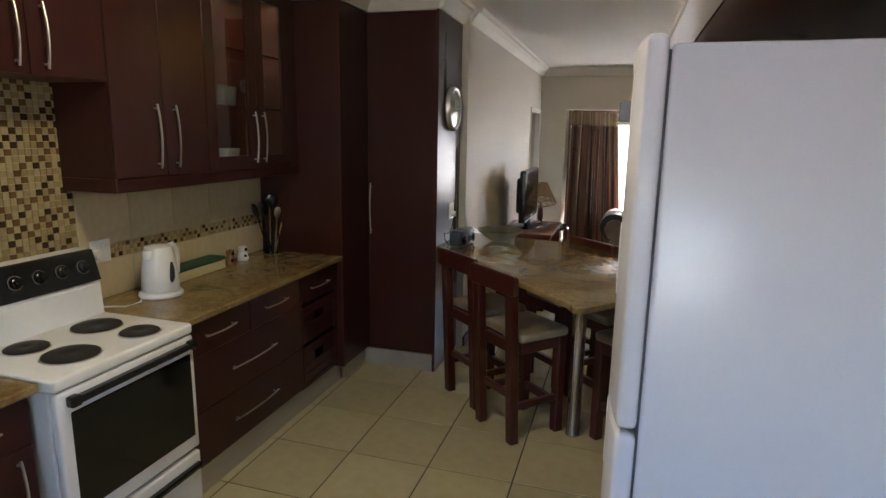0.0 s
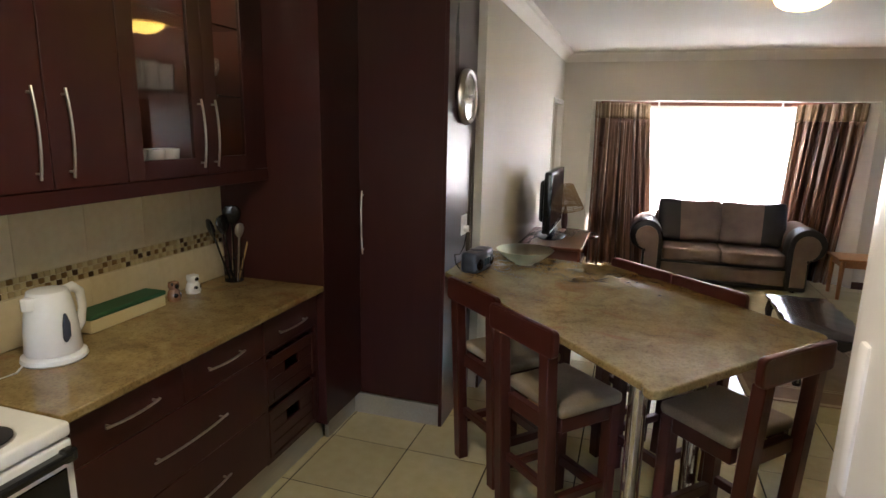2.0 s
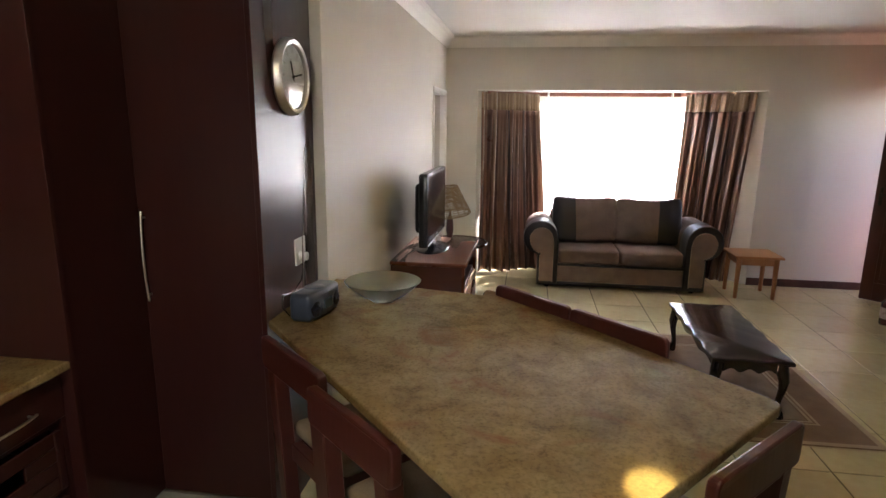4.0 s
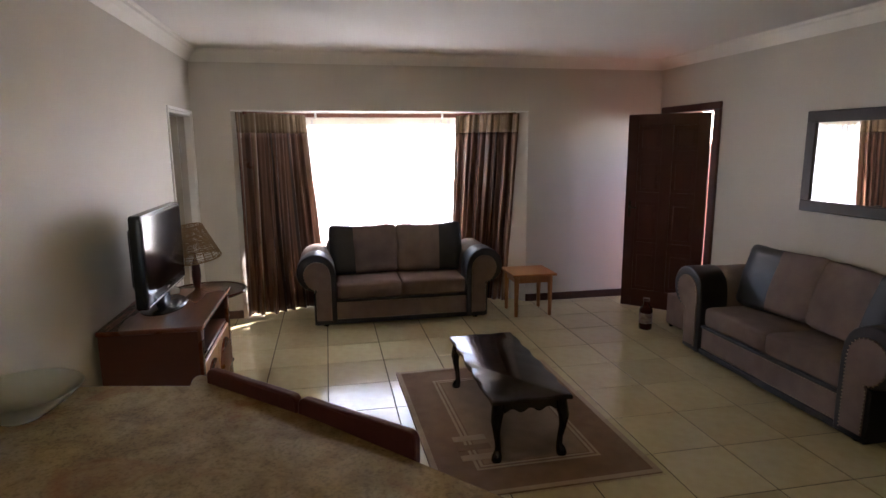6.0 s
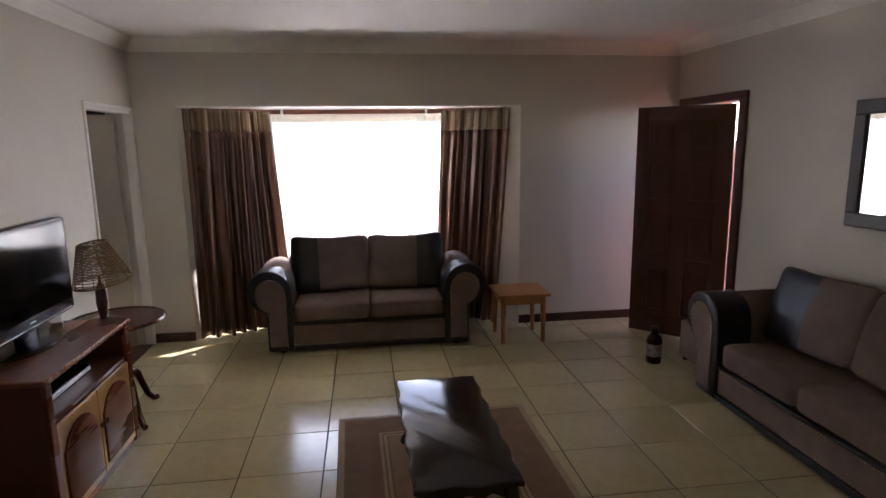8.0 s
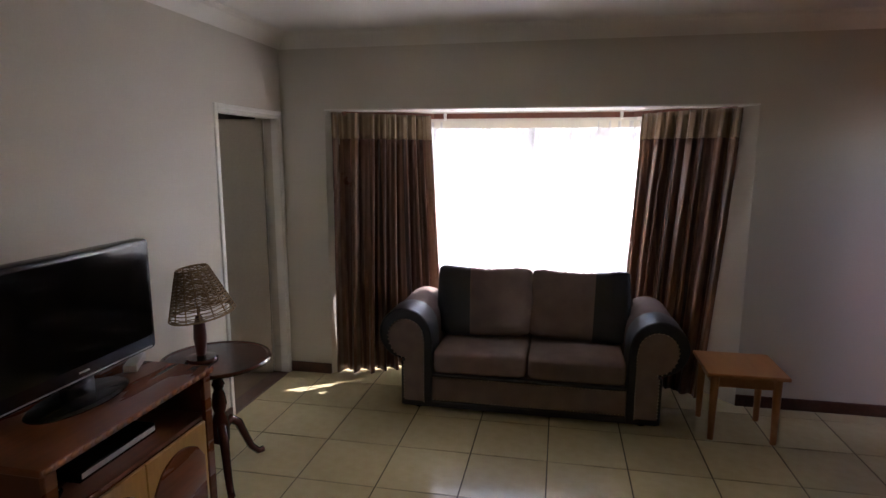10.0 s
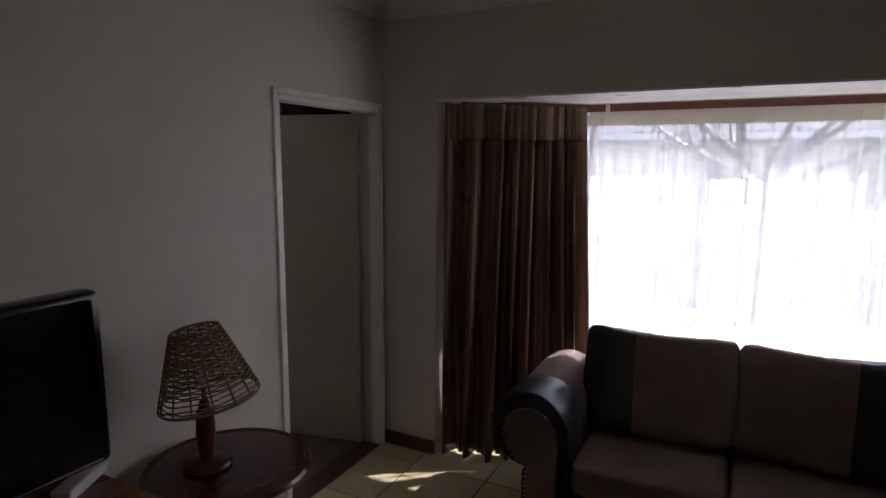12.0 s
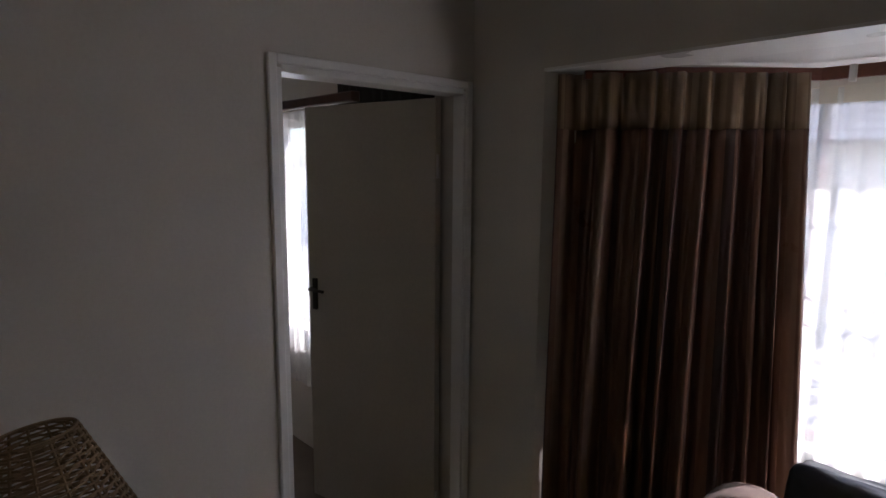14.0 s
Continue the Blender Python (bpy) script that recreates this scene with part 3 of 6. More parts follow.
part("threshold", one_box((-0.13, 8.14, -0.002), (0.0, 8.94, 0.006), 0.002), M_SKIRT, fr, "worn dark wooden threshold")
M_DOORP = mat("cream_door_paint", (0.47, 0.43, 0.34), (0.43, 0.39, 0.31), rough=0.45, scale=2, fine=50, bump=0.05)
d1 = tagged(new("door_bedroom"), "flush cream painted bedroom door standing half open", "door", "", "structure")
d1.matrix_world = pose(-0.105, 8.935, 0, 0, 0, 192)
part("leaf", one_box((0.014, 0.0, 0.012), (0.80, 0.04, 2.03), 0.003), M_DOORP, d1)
hnd = part("door_handle", join(one_box((0.735, -0.0, 1.03), (0.765, 0.052, 1.19), 0.004), tube([(0.75, 0.04, 1.14), (0.75, 0.085, 1.14), (0.70, 0.09, 1.14), (0.65, 0.088, 1.138)], 0.008)), mat("dark_bronze", (0.06, 0.05, 0.04), (0.04, 0.034, 0.028), rough=0.35, scale=20, fine=90, metal=0.8), d1, "dark bronze lever handle on a plate")
for z in (0.25, 1.75):
    part("hinge", tube([(0.0, 0.043, z - 0.05), (0.0, 0.043, z + 0.05)], 0.006), M_STEEL, d1)

# bedroom window and its net
bw = tagged(new("window_bedroom"), "bedroom window with clear glass and a steel frame", "window", "", "structure")
part("window_frame", boxes(((-2.6, 9.10, 0.75), (-0.95, 9.14, 0.79)), ((-2.6, 9.10, 1.98), (-0.95, 9.14, 2.02)), ((-2.6, 9.10, 0.79), (-2.56, 9.14, 1.98)), ((-0.99, 9.10, 0.79), (-0.95, 9.14, 1.98)), ((-1.80, 9.10, 0.79), (-1.76, 9.14, 1.98))), M_TRIMW, bw)
for a, b in ((-2.56, -1.80), (-1.76, -0.99)):
    g = part("pane", one_box((a, 9.117, 0.79), (b, 9.122, 1.98)), M_GLASS, bw)
    g.visible_shadow = False
bn = thing("net_curtain", pose(0, 0, 0), "white net curtain at the bedroom window", "net curtain")
part("drop", cloth([(-2.7, 8.93), (-0.9, 8.93)], [(-2.7, 8.93), (-0.9, 8.93)], 0.45, 2.05, 20, 0.018, rows=10, per=6, wander=0.005, seed=12), M_SHEER, bn)
br = thing("curtain_rail", pose(0, 0, 0), "dark brown wooden rail above the bedroom window", "curtain rail")
part("rail_length", one_box((-2.8, 8.885, 2.06), (-0.7, 8.935, 2.11), 0.006), M_SKIRT, br)
bc = thing("curtain", pose(0, 0, 0), "dark bedroom curtain drawn beside the window", "curtain")
part("panel", cloth([(-0.94, 8.962), (-0.20, 8.968)], [(-0.94, 8.962), (-0.20, 8.968)], 0.05, 2.40, 11, 0.008, wander=0.002, rows=10, seed=22), mat("dark_curtain_cloth", (0.03, 0.025, 0.022), (0.02, 0.016, 0.015), rough=0.9, scale=8, fine=200), bc)

# ---- front door ----
ff = tagged(new("door_frame_front"), "dark mahogany front door frame", "door frame", "", "structure")
part("jamb", one_box((4.945, 7.94, 0.0), (5.13, 8.035, 2.075), 0.006), M_DOORW, ff)
part("jamb", one_box((4.945, 8.875, 0.0), (5.13, 8.945, 2.075), 0.006), M_DOORW, ff)
part("head", one_box((4.945, 7.94, 2.0752), (5.13, 8.945, 2.145), 0.006), M_DOORW, ff)
d2 = tagged(new("door_front"), "panelled mahogany front door standing half open", "door", "", "structure")
hinge = Vector((4.945, 8.055))
free = Vector((4.39, 8.62))
ang = math.degrees(math.atan2(free.y - hinge.y, free.x - hinge.x))
d2.matrix_world = pose(hinge.x, hinge.y, 0, 0, 0, ang)
W, Hh, T = 0.80, 2.05, 0.042
stiles = [((0.0, -T, 0.012), (0.11, 0, Hh)), ((W - 0.11, -T, 0.012), (W, 0, Hh)), ((0.345, -T, 0.20), (0.455, 0, Hh - 0.12)),
          ((0.11, -T, 0.012), (0.69, 0, 0.20)), ((0.11, -T, Hh - 0.12), (0.69, 0, Hh))]
part("frame", boxes(*stiles, bev=0.003), M_DOORW, d2)
rails = [0.62, 1.15, 1.58]
for z in rails:
    part("rail", boxes(((0.11, -T, z), (0.345, 0, z + 0.10)), ((0.455, -T, z), (0.69, 0, z + 0.10)), bev=0.003), M_DOORW, d2)
edges = [0.20] + [v for z in rails for v in (z, z + 0.10)] + [Hh - 0.12]
for zl, zh in zip(edges[::2], edges[1::2]):
    for a, b in ((0.11, 0.345), (0.455, 0.69)):
        part("panel", join(one_box((a, -T + 0.012, zl), (b, -0.012, zh)), one_box((a + 0.035, -T + 0.004, zl + 0.035), (b - 0.035, -0.004, zh - 0.035), 0.008)), M_DOORW, d2)
part("door_handle", join(one_box((0.735, -T - 0.004, 0.98), (0.765, 0.004, 1.16), 0.003), tube([(0.75, -T, 1.09), (0.75, -T - 0.05, 1.09), (0.66, -T - 0.055, 1.09)], 0.008), tube([(0.75, 0, 1.09), (0.75, 0.05, 1.09), (0.66, 0.055, 1.09)], 0.008)), bpy.data.materials["dark_bronze"], d2, "dark bronze lever handle")

# ---- outside ----
setting("ground", one_box((-400, -400, -0.42), (400, 400, -0.16)), M_PAVE, "pale paved yard in full sun", "ground")
setting("pavement_porch", one_box((5.12, 5.5, -0.16), (6.9, 11.5, -0.04), 0.01), M_CLAY, "red clay paving outside the front door", "paving")
setting("pavement_bay", prism([(-4, 9.22), (5.12, 9.22), (5.12, 10.9), (-4, 10.9)], -0.16, -0.13), M_PAVE, "pale paving in front of the bay", "paving")
# Overhangs out of view, added to hold sun and sky off bay and doorway.
setting("roof_sun_shade", boxes(((-4.12, 9.22, 2.70), (5.12, 9.60, 2.80)), ((5.12, 2.4, 2.45), (7.05, 11.6, 2.55))), M_TRIMW, "unseen white overhang added to shade the bay and porch", "eaves")
setting("roof", boxes(((-4.12, -1.32, 2.765), (5.12, 9.22, 2.90))), M_ROOF, "flat dark roof of the house", "roof")

nb = thing("neighbour_house", pose(0.5, 19.0, -0.16), "neighbouring house with a pale tiled roof behind the yard", "house")
part("wall", wall_boxes("x", -9, 11, 0.0, 0.2, 0.0, 2.55, [(-3.0, -1.4, 1.0, 2.1), (3.0, 4.6, 1.0, 2.1)]), M_RENDER, nb)
part("inner_wall", boxes(((-9, 3.0, 0.0), (11, 3.2, 2.55)), ((-9, 0.2, 0.0), (-8.8, 3.0, 2.55)), ((10.8, 0.2, 0.0), (11, 3.0, 2.55))), M_RENDER, nb)
for r in range(12):
    y0, z0 = -0.8 + r * 0.33, 2.35 + r * 0.165
    part("roof_course", moved(one_box((-9.6, 0, 0), (11.6, 0.38, 0.035), 0.006), pose(0, y0, z0, 24.5, 0, 0)), M_ROOF, nb)
for a in (-3.0, 3.0):
    w = part("window", boxes(((a, 0.06, 1.0), (a + 1.6, 0.1, 1.05)), ((a, 0.06, 2.05), (a + 1.6, 0.1, 2.1)), ((a, 0.06, 1.05), (a + 0.05, 0.1, 2.05)), ((a + 1.55, 0.06, 1.05), (a + 1.6, 0.1, 2.05)), ((a + 0.78, 0.06, 1.05), (a + 0.82, 0.1, 2.05))), M_TRIMW, nb)
    part("pane", one_box((a + 0.05, 0.075, 1.05), (a + 1.55, 0.082, 2.05)), M_GLASS, w)
M_GARDEN = mat("garden_wall_paint", (0.72, 0.70, 0.64), (0.62, 0.60, 0.54), rough=0.9, scale=1, fine=30, bump=0.2)
setting("wall_garden", boxes(((-14, 15.2, -0.16), (14, 15.4, 1.15))), M_GARDEN, "low whitewashed garden wall", "garden wall")
# Red wall added outside to block and redden the light reaching the front door.
setting("wall_porch_screen", boxes(((6.9, 4, -0.16), (7.1, 15.2, 1.75))), M_CLAY, "red wall added to cut and warm the porch light", "porch wall")
tr = thing("tree", pose(2.2, 14.0, -0.16), "bare branching tree in the yard with few leaves", "tree")
part("trunk", tube([(0, 0, 0), (0.04, 0.02, 0.9), (-0.05, 0.05, 1.7)], [0.14, 0.11, 0.09], 10), M_SKIRT, tr)
rt = random.Random(4)
leaves = bmesh.new()
for k in range(11):
    a = rt.uniform(0, 6.28)
    st = Vector((-0.05, 0.05, 1.3 + 0.05 * k))
    pts = [st]
    d = Vector((math.cos(a), math.sin(a), rt.uniform(0.35, 1.1))).normalized()
    for s in range(6):
        d = (d + Vector((rt.uniform(-0.3, 0.3), rt.uniform(-0.3, 0.3), rt.uniform(-0.1, 0.25)))).normalized()
        pts.append(pts[-1] + d * rt.uniform(0.2, 0.4))
        if s > 2:
            for _ in range(14):
                c = pts[-1] + Vector((rt.gauss(0, 0.18), rt.gauss(0, 0.18), rt.gauss(0, 0.14)))
                u = Vector((rt.gauss(0, 1), rt.gauss(0, 1), rt.gauss(0, 1))).normalized() * 0.05
                w = u.orthogonal().normalized() * 0.022
                leaves.faces.new([leaves.verts.new(c + q) for q in (-u, w, u, -w)])
    part("limb", tube(pts, [0.06, 0.05, 0.042, 0.034, 0.026, 0.018, 0.010], 7), M_SKIRT, tr)
part("crown", leaves, mat("leaf_green", (0.07, 0.10, 0.035), (0.04, 0.06, 0.02), rough=0.6, scale=5, fine=30), tr)

# kitchen's back window, with the daylight that it lets in
kwin = tagged(new("window_kitchen"), "kitchen window with white steel frame", "window", "", "structure")
part("window_frame", boxes(((0.5, -1.28, 1.15), (1.5, -1.24, 1.19)), ((0.5, -1.28, 1.96), (1.5, -1.24, 2.0)), ((0.5, -1.28, 1.19), (0.54, -1.24, 1.96)), ((1.46, -1.28, 1.19), (1.5, -1.24, 1.96)), ((0.98, -1.28, 1.19), (1.02, -1.24, 1.96))), M_TRIMW, kwin)


# ---- kitchen: cabinets ----
def bow_handle(axis, length, out=0.032, r=0.0055):
    """A bowed bar handle; it stands off along +x and runs along y or z."""
    pts = []
    for k in range(17):
        s = -1 + 2 * k / 16
        o = out * (1 - 0.42 * s * s)
        pts.append((o, s * length / 2, 0) if axis == "y" else (o, 0, s * length / 2))
    bars = [tube(pts, r, 8, 0.8)]
    for s in (-0.86, 0.86):
        o = out * (1 - 0.42 * s * s)
        p = (0, s * length / 2, 0) if axis == "y" else (0, 0, s * length / 2)
        q = (o, p[1], p[2])
        bars.append(tube([p, q], 0.0045, 6))
    return join(*bars)


def front(parent, name, lo, hi, handle=None, material=None):
    """A door or drawer front facing +x, with a bowed handle (axis, length, y, z)."""
    f = part(name, one_box(lo, hi, 0.0025), material or M_MAHOG, parent)
    if handle:
        ax, ln, y, z = handle
        part("handle", moved(bow_handle(ax, ln), pose(hi[0] - 0.001, y, z)), M_STEEL, f, "bowed brushed steel handle", True)
    return f


XF = -0.618
# drawer unit beside the stove
du = thing("drawer_unit", pose(0, 0, 0), "mahogany kitchen drawer unit under the granite worktop", "kitchen cabinet")
part("body", one_box((KW + 0.01, 2.472, 0.155), (XF - 0.02, 3.464, 0.889)), M_DARKIN, du)
for a, b, y in ((2.474, 2.967, 2.725), (2.971, 3.462, 3.200)):
    front(du, "drawer_front", (XF - 0.019, a, 0.712), (XF, b, 0.886), ("y", 0.222, y, 0.800))
for zl, zh, zz in ((0.440, 0.708, 0.572), (0.166, 0.436, 0.297)):
    front(du, "drawer_front", (XF - 0.019, 2.474, zl), (XF, 3.462, zh), ("y", 0.388, 2.985, zz))
# unit with one drawer and two crates
bu = thing("basket_unit", pose(0, 0, 0), "mahogany kitchen unit with a drawer above two crates", "kitchen cabinet")
for lo, hi in (((KW + 0.01, 3.468, 0.155), (XF - 0.005, 3.486, 0.889)), ((KW + 0.01, 3.925, 0.155), (XF - 0.005, 3.943, 0.889)), ((KW + 0.01, 3.486, 0.155), (XF - 0.005, 3.925, 0.18)),
                   ((KW + 0.01, 3.486, 0.692), (XF - 0.02, 3.925, 0.712)), ((KW + 0.01, 3.486, 0.436), (XF - 0.02, 3.925, 0.452)), ((KW + 0.005, 3.468, 0.155), (KW + 0.0095, 3.943, 0.889))):
    part("board", one_box(lo, hi), M_MAHOG, bu)
front(bu, "drawer_front", (XF - 0.019, 3.470, 0.715), (XF, 3.941, 0.886), ("y", 0.236, 3.693, 0.787))


def crate(y0, y1, z0, z1):
    c = thing("crate", pose(0, 0, 0), "dark slatted wooden crate pushed into a kitchen unit", "crate", "crates in the kitchen unit")
    xf, xb = XF - 0.012, XF - 0.42
    h = (z1 - z0) / 4
    for k in range(4):
        zl, zh = z0 + k * h + 0.0015, z0 + (k + 1) * h - 0.0015
        if k == 2:
            part("slat", one_box((xf - 0.012, y0, zl), (xf, y0 + (y1 - y0) * 0.36, zh), 0.002), M_MAHOG, c)
            part("slat", one_box((xf - 0.012, y1 - (y1 - y0) * 0.36, zl), (xf, y1, zh), 0.002), M_MAHOG, c)
        else:
            part("slat", one_box((xf - 0.012, y0, zl), (xf, y1, zh), 0.002), M_MAHOG, c)
        part("slat", one_box((xb, y0, zl), (xf - 0.0125, y0 + 0.012, zh)), M_MAHOG, c)
        part("slat", one_box((xb, y1 - 0.012, zl), (xf - 0.0125, y1, zh)), M_MAHOG, c)
    part("corner_post", one_box((xf - 0.002, y0, z0), (xf + 0.008, y0 + 0.03, z1), 0.002), M_MAHOG, c)
    part("corner_post", one_box((xf - 0.002, y1 - 0.03, z0), (xf + 0.008, y1, z1), 0.002), M_MAHOG, c)
    part("bottom", one_box((xb, y0 + 0.012, z0 - 0.0), (xf - 0.013, y1 - 0.012, z0 + 0.01)), M_MAHOG, c)
    return c


crate(3.492, 3.919, 0.453, 0.672)
crate(3.492, 3.919, 0.181, 0.415)
# unit on the other side of the stove
lu = thing("drawer_unit", pose(0, 0, 0), "mahogany kitchen unit with steel handles beside the stove", "kitchen cabinet")
part("body", one_box((KW + 0.01, 0.70, 0.155), (XF - 0.02, 1.785, 0.889)), M_DARKIN, lu)
for a, b in ((0.705, 1.24), (1.245, 1.78)):
    front(lu, "drawer_front", (XF - 0.019, a, 0.712), (XF, b, 0.886), ("y", 0.222, (a + b) / 2 + 0.05, 0.800))
    front(lu, "door", (XF - 0.019, a, 0.166), (XF, b, 0.708), ("z", 0.22, b - 0.06, 0.57))
# worktops
for a, b in ((2.456, 3.944), (0.68, 1.79)):
    bm = prism([(KW + 0.002, a), (XF + 0.04, a), (XF + 0.04, b), (KW + 0.002, b)], 0.890, 0.922, 0.006)
    solid("worktop", bm, M_GRANITE, "polished golden granite worktop", "worktop", "granite worktops")
# plinths
for a, b in ((2.458, 4.03), (0.70, 1.79)):
    solid("plinth", one_box((-0.668, a, 0.0), (-0.652, b, 0.153), 0.002), M_PLINTH, "brushed aluminium plinth below the kitchen units", "plinth", "kitchen plinths")

# tall cupboards in the corner
ta = thing("tall_cupboard", pose(0, 0, 0), "tall dark mahogany kitchen cupboard with plain fronts", "tall cupboard")
part("side_panel", one_box((KW + 0.002, 3.946, 0.13), (-0.576, 3.968, 2.545), 0.0015), M_MAHOG, ta)
part("body", one_box((KW + 0.002, 3.969, 0.165), (-0.605, 4.93, 2.545)), M_DARKIN, ta)
part("door", one_box((-0.604, 3.971, 0.13), (-0.584, 4.396, 2.54), 0.002), M_MAHOG, ta)
part("plinth", boxes(((-0.640, 4.032, 0.0), (-0.617, 4.378, 0.126))), M_PLINTH, ta, "brushed aluminium plinth")
tb = thing("tall_cupboard", pose(0, 0, 0), "tall dark mahogany cupboard holding the wall clock", "tall cupboard")
part("body", one_box((-0.602, 4.402, 0.165), (-0.075, 4.93, 2.545)), M_DARKIN, tb)
dB = part("door", one_box((-0.582, 4.38, 0.13), (-0.076, 4.4, 2.54), 0.002), M_MAHOG, tb)
part("handle", moved(bow_handle("z", 0.37), pose(-0.556, 4.381, 1.194, 0, 0, -90)), M_STEEL, dB, "bowed brushed steel handle", True)
part("side_panel", one_box((-0.074, 4.362, 0.0), (-0.052, 4.947, 2.545), 0.0015), M_MAHOG, tb)
part("plinth", one_box((-0.616, 4.366, 0.0), (-0.076, 4.379, 0.126)), M_PLINTH, tb, "brushed aluminium plinth")
for nm, a, b, out in (("cornice_cupboard_front", (-0.584, 3.945), (-0.584, 4.38), (1, 0)), ("cornice_cupboard_door", (-0.584, 4.38), (-0.052, 4.38), (0, -1)), ("cornice_cupboard_side", (-0.052, 4.36), (-0.052, 4.95), (1, 0)), ("cornice_wall_units", (-0.879, 0.7), (-0.879, 3.945), (1, 0))):
    cornice(nm, a, b, out)
setting("trim_bulkhead", boxes(((KW, 0.70, 2.546), (-0.879, 3.945, CEIL)), ((KW, 3.945, 2.546), (-0.584, 4.95, CEIL)), ((-0.584, 4.38, 2.546), (-0.052, 4.95, CEIL))), M_CEIL, "plastered bulkhead above the kitchen cupboards", "bulkhead")

# wall cupboards
XU = -0.879
UP0, UP1 = 1.52, 2.545
hc = thing("wall_cupboard", pose(0, 0, 0), "short mahogany cupboard above the extractor", "wall cupboard", "kitchen wall cupboards")
part("body", one_box((KW + 0.002, 1.800, 1.922), (XU - 0.021, 2.460, UP1)), M_DARKIN, hc)
for a, b, y in ((1.802, 2.128, 2.077), (2.132, 2.459, 2.188)):
    front(hc, "door", (XU - 0.02, a, 1.922), (XU, b, UP1), ("z", 0.235, y, 2.062))
uc = thing("wall_cupboard", pose(0, 0, 0), "mahogany wall cupboard with two plain doors", "wall cupboard", "kitchen wall cupboards")
part("body", one_box((KW + 0.002, 2.463, UP0), (XU - 0.021, 3.056, UP1)), M_MAHOG, uc)
for a, b, y in ((2.464, 2.758, 2.703), (2.762, 3.055, 2.820)):
    front(uc, "door", (XU - 0.02, a, UP0), (XU, b, UP1), ("z", 0.29, y, 1.702))
part("valance", one_box((KW + 0.002, 2.463, 1.460), (XU - 0.006, 3.944, UP0 - 0.001), 0.002), M_MAHOG, uc)
gc = thing("glass_cupboard", pose(0, 0, 0), "mahogany wall cupboard with glass doors and glassware", "wall cupboard")
part("body", boxes(((KW + 0.002, 3.059, UP0), (XU - 0.021, 3.075, UP1)), ((KW + 0.002, 3.818, UP0), (XU - 0.021, 3.835, UP1)), ((KW + 0.002, 3.075, UP0), (XU - 0.021, 3.818, UP0 + 0.018)),
                   ((KW + 0.002, 3.075, UP1 - 0.018), (XU - 0.021, 3.818, UP1)), ((KW + 0.002, 3.075, UP0 + 0.018), (KW + 0.012, 3.818, UP1 - 0.018))), M_DARKIN, gc)
part("filler_strip", one_box((KW + 0.002, 3.838, UP0), (XU - 0.012, 3.944, UP1), 0.002), M_MAHOG, gc, "plain mahogany filler beside the tall cupboard")
for z in (1.86, 2.17):
    part("shelf", one_box((KW + 0.014, 3.077, z), (XU - 0.05, 3.816, z + 0.008)), M_GLASS, gc, "clear glass shelf").visible_shadow = False
for a, b, y in ((3.060, 3.490, 3.449), (3.494, 3.834, 3.536)):
    fw = 0.075
    d = part("door", boxes(((XU - 0.02, a, UP0), (XU, a + fw, UP1)), ((XU - 0.02, b - fw, UP0), (XU, b, UP1)), ((XU - 0.02, a + fw, UP0), (XU, b - fw, UP0 + fw)), ((XU - 0.02, a + fw, UP1 - fw), (XU, b - fw, UP1)), bev=0.001), M_MAHOG, gc)
    part("pane", one_box((XU - 0.012, a + fw, UP0 + fw), (XU - 0.008, b - fw, UP1 - fw)), M_GLASS, d, "clear glass")
    part("handle", moved(bow_handle("z", 0.288), pose(XU, y, 1.697)), M_STEEL, d, "bowed brushed steel handle", True)

M_DOWN = plain("lit_downlight", (1.0, 0.72, 0.42), 0.3, 0.0, 2.6)
for y in (3.27, 3.66):
    dl = thing("cupboard_light", pose(-1.03, y, UP1 - 0.0185), "small round lit downlight inside the glass cupboard", "cupboard light", "lights in the glass cupboard")
    part("ring", lathe([(0.036, 0.0), (0.036, -0.006), (0.028, -0.008), (0.028, 0.0)], 20), M_CHROME, dl, "", True)
    part("lens", lathe([(0.0275, -0.001), (0.0275, -0.004), (0.0, -0.005)], 20), M_DOWN, dl, "lit lens", True)

# glasses and cups behind the panes
M_WARE = pane_material("drinking_glass", (0.97, 0.98, 0.98), 0.0)
M_WARE.node_tree.nodes["Principled BSDF"].inputs["Transmission Weight"].default_value = 0.93


def tumbler(x, y, z, h=0.11, r=0.032):
    bm = lathe([(0.0, 0.0), (r * 0.85, 0.0), (r, h), (r - 0.003, h), (r * 0.82, 0.008), (0.0, 0.008)], 14)
    return solid("tumbler", bm, M_WARE, "clear drinking glass on the cupboard's glass shelf", "glass", "glasses in the cupboard", True, pose(x, y, z))


def goblet(x, y, z):
    bm = lathe([(0.0, 0.0), (0.032, 0.0), (0.030, 0.004), (0.005, 0.010), (0.004, 0.075), (0.018, 0.09), (0.034, 0.12), (0.033, 0.165), (0.031, 0.165), (0.031, 0.12), (0.014, 0.093), (0.0, 0.09)], 14)
    return solid("goblet", bm, M_WARE, "clear stemmed wine glass on the cupboard's glass shelf", "glass", "glasses in the cupboard", True, pose(x, y, z))


for k in range(4):
    tumbler(-0.975, 3.16 + k * 0.075, 1.868)
    tumbler(-1.07, 3.15 + k * 0.08, 1.868, 0.13)
for k in range(4):
    goblet(-0.99 - 0.07 * (k % 2), 3.58 + k * 0.055, 1.868)
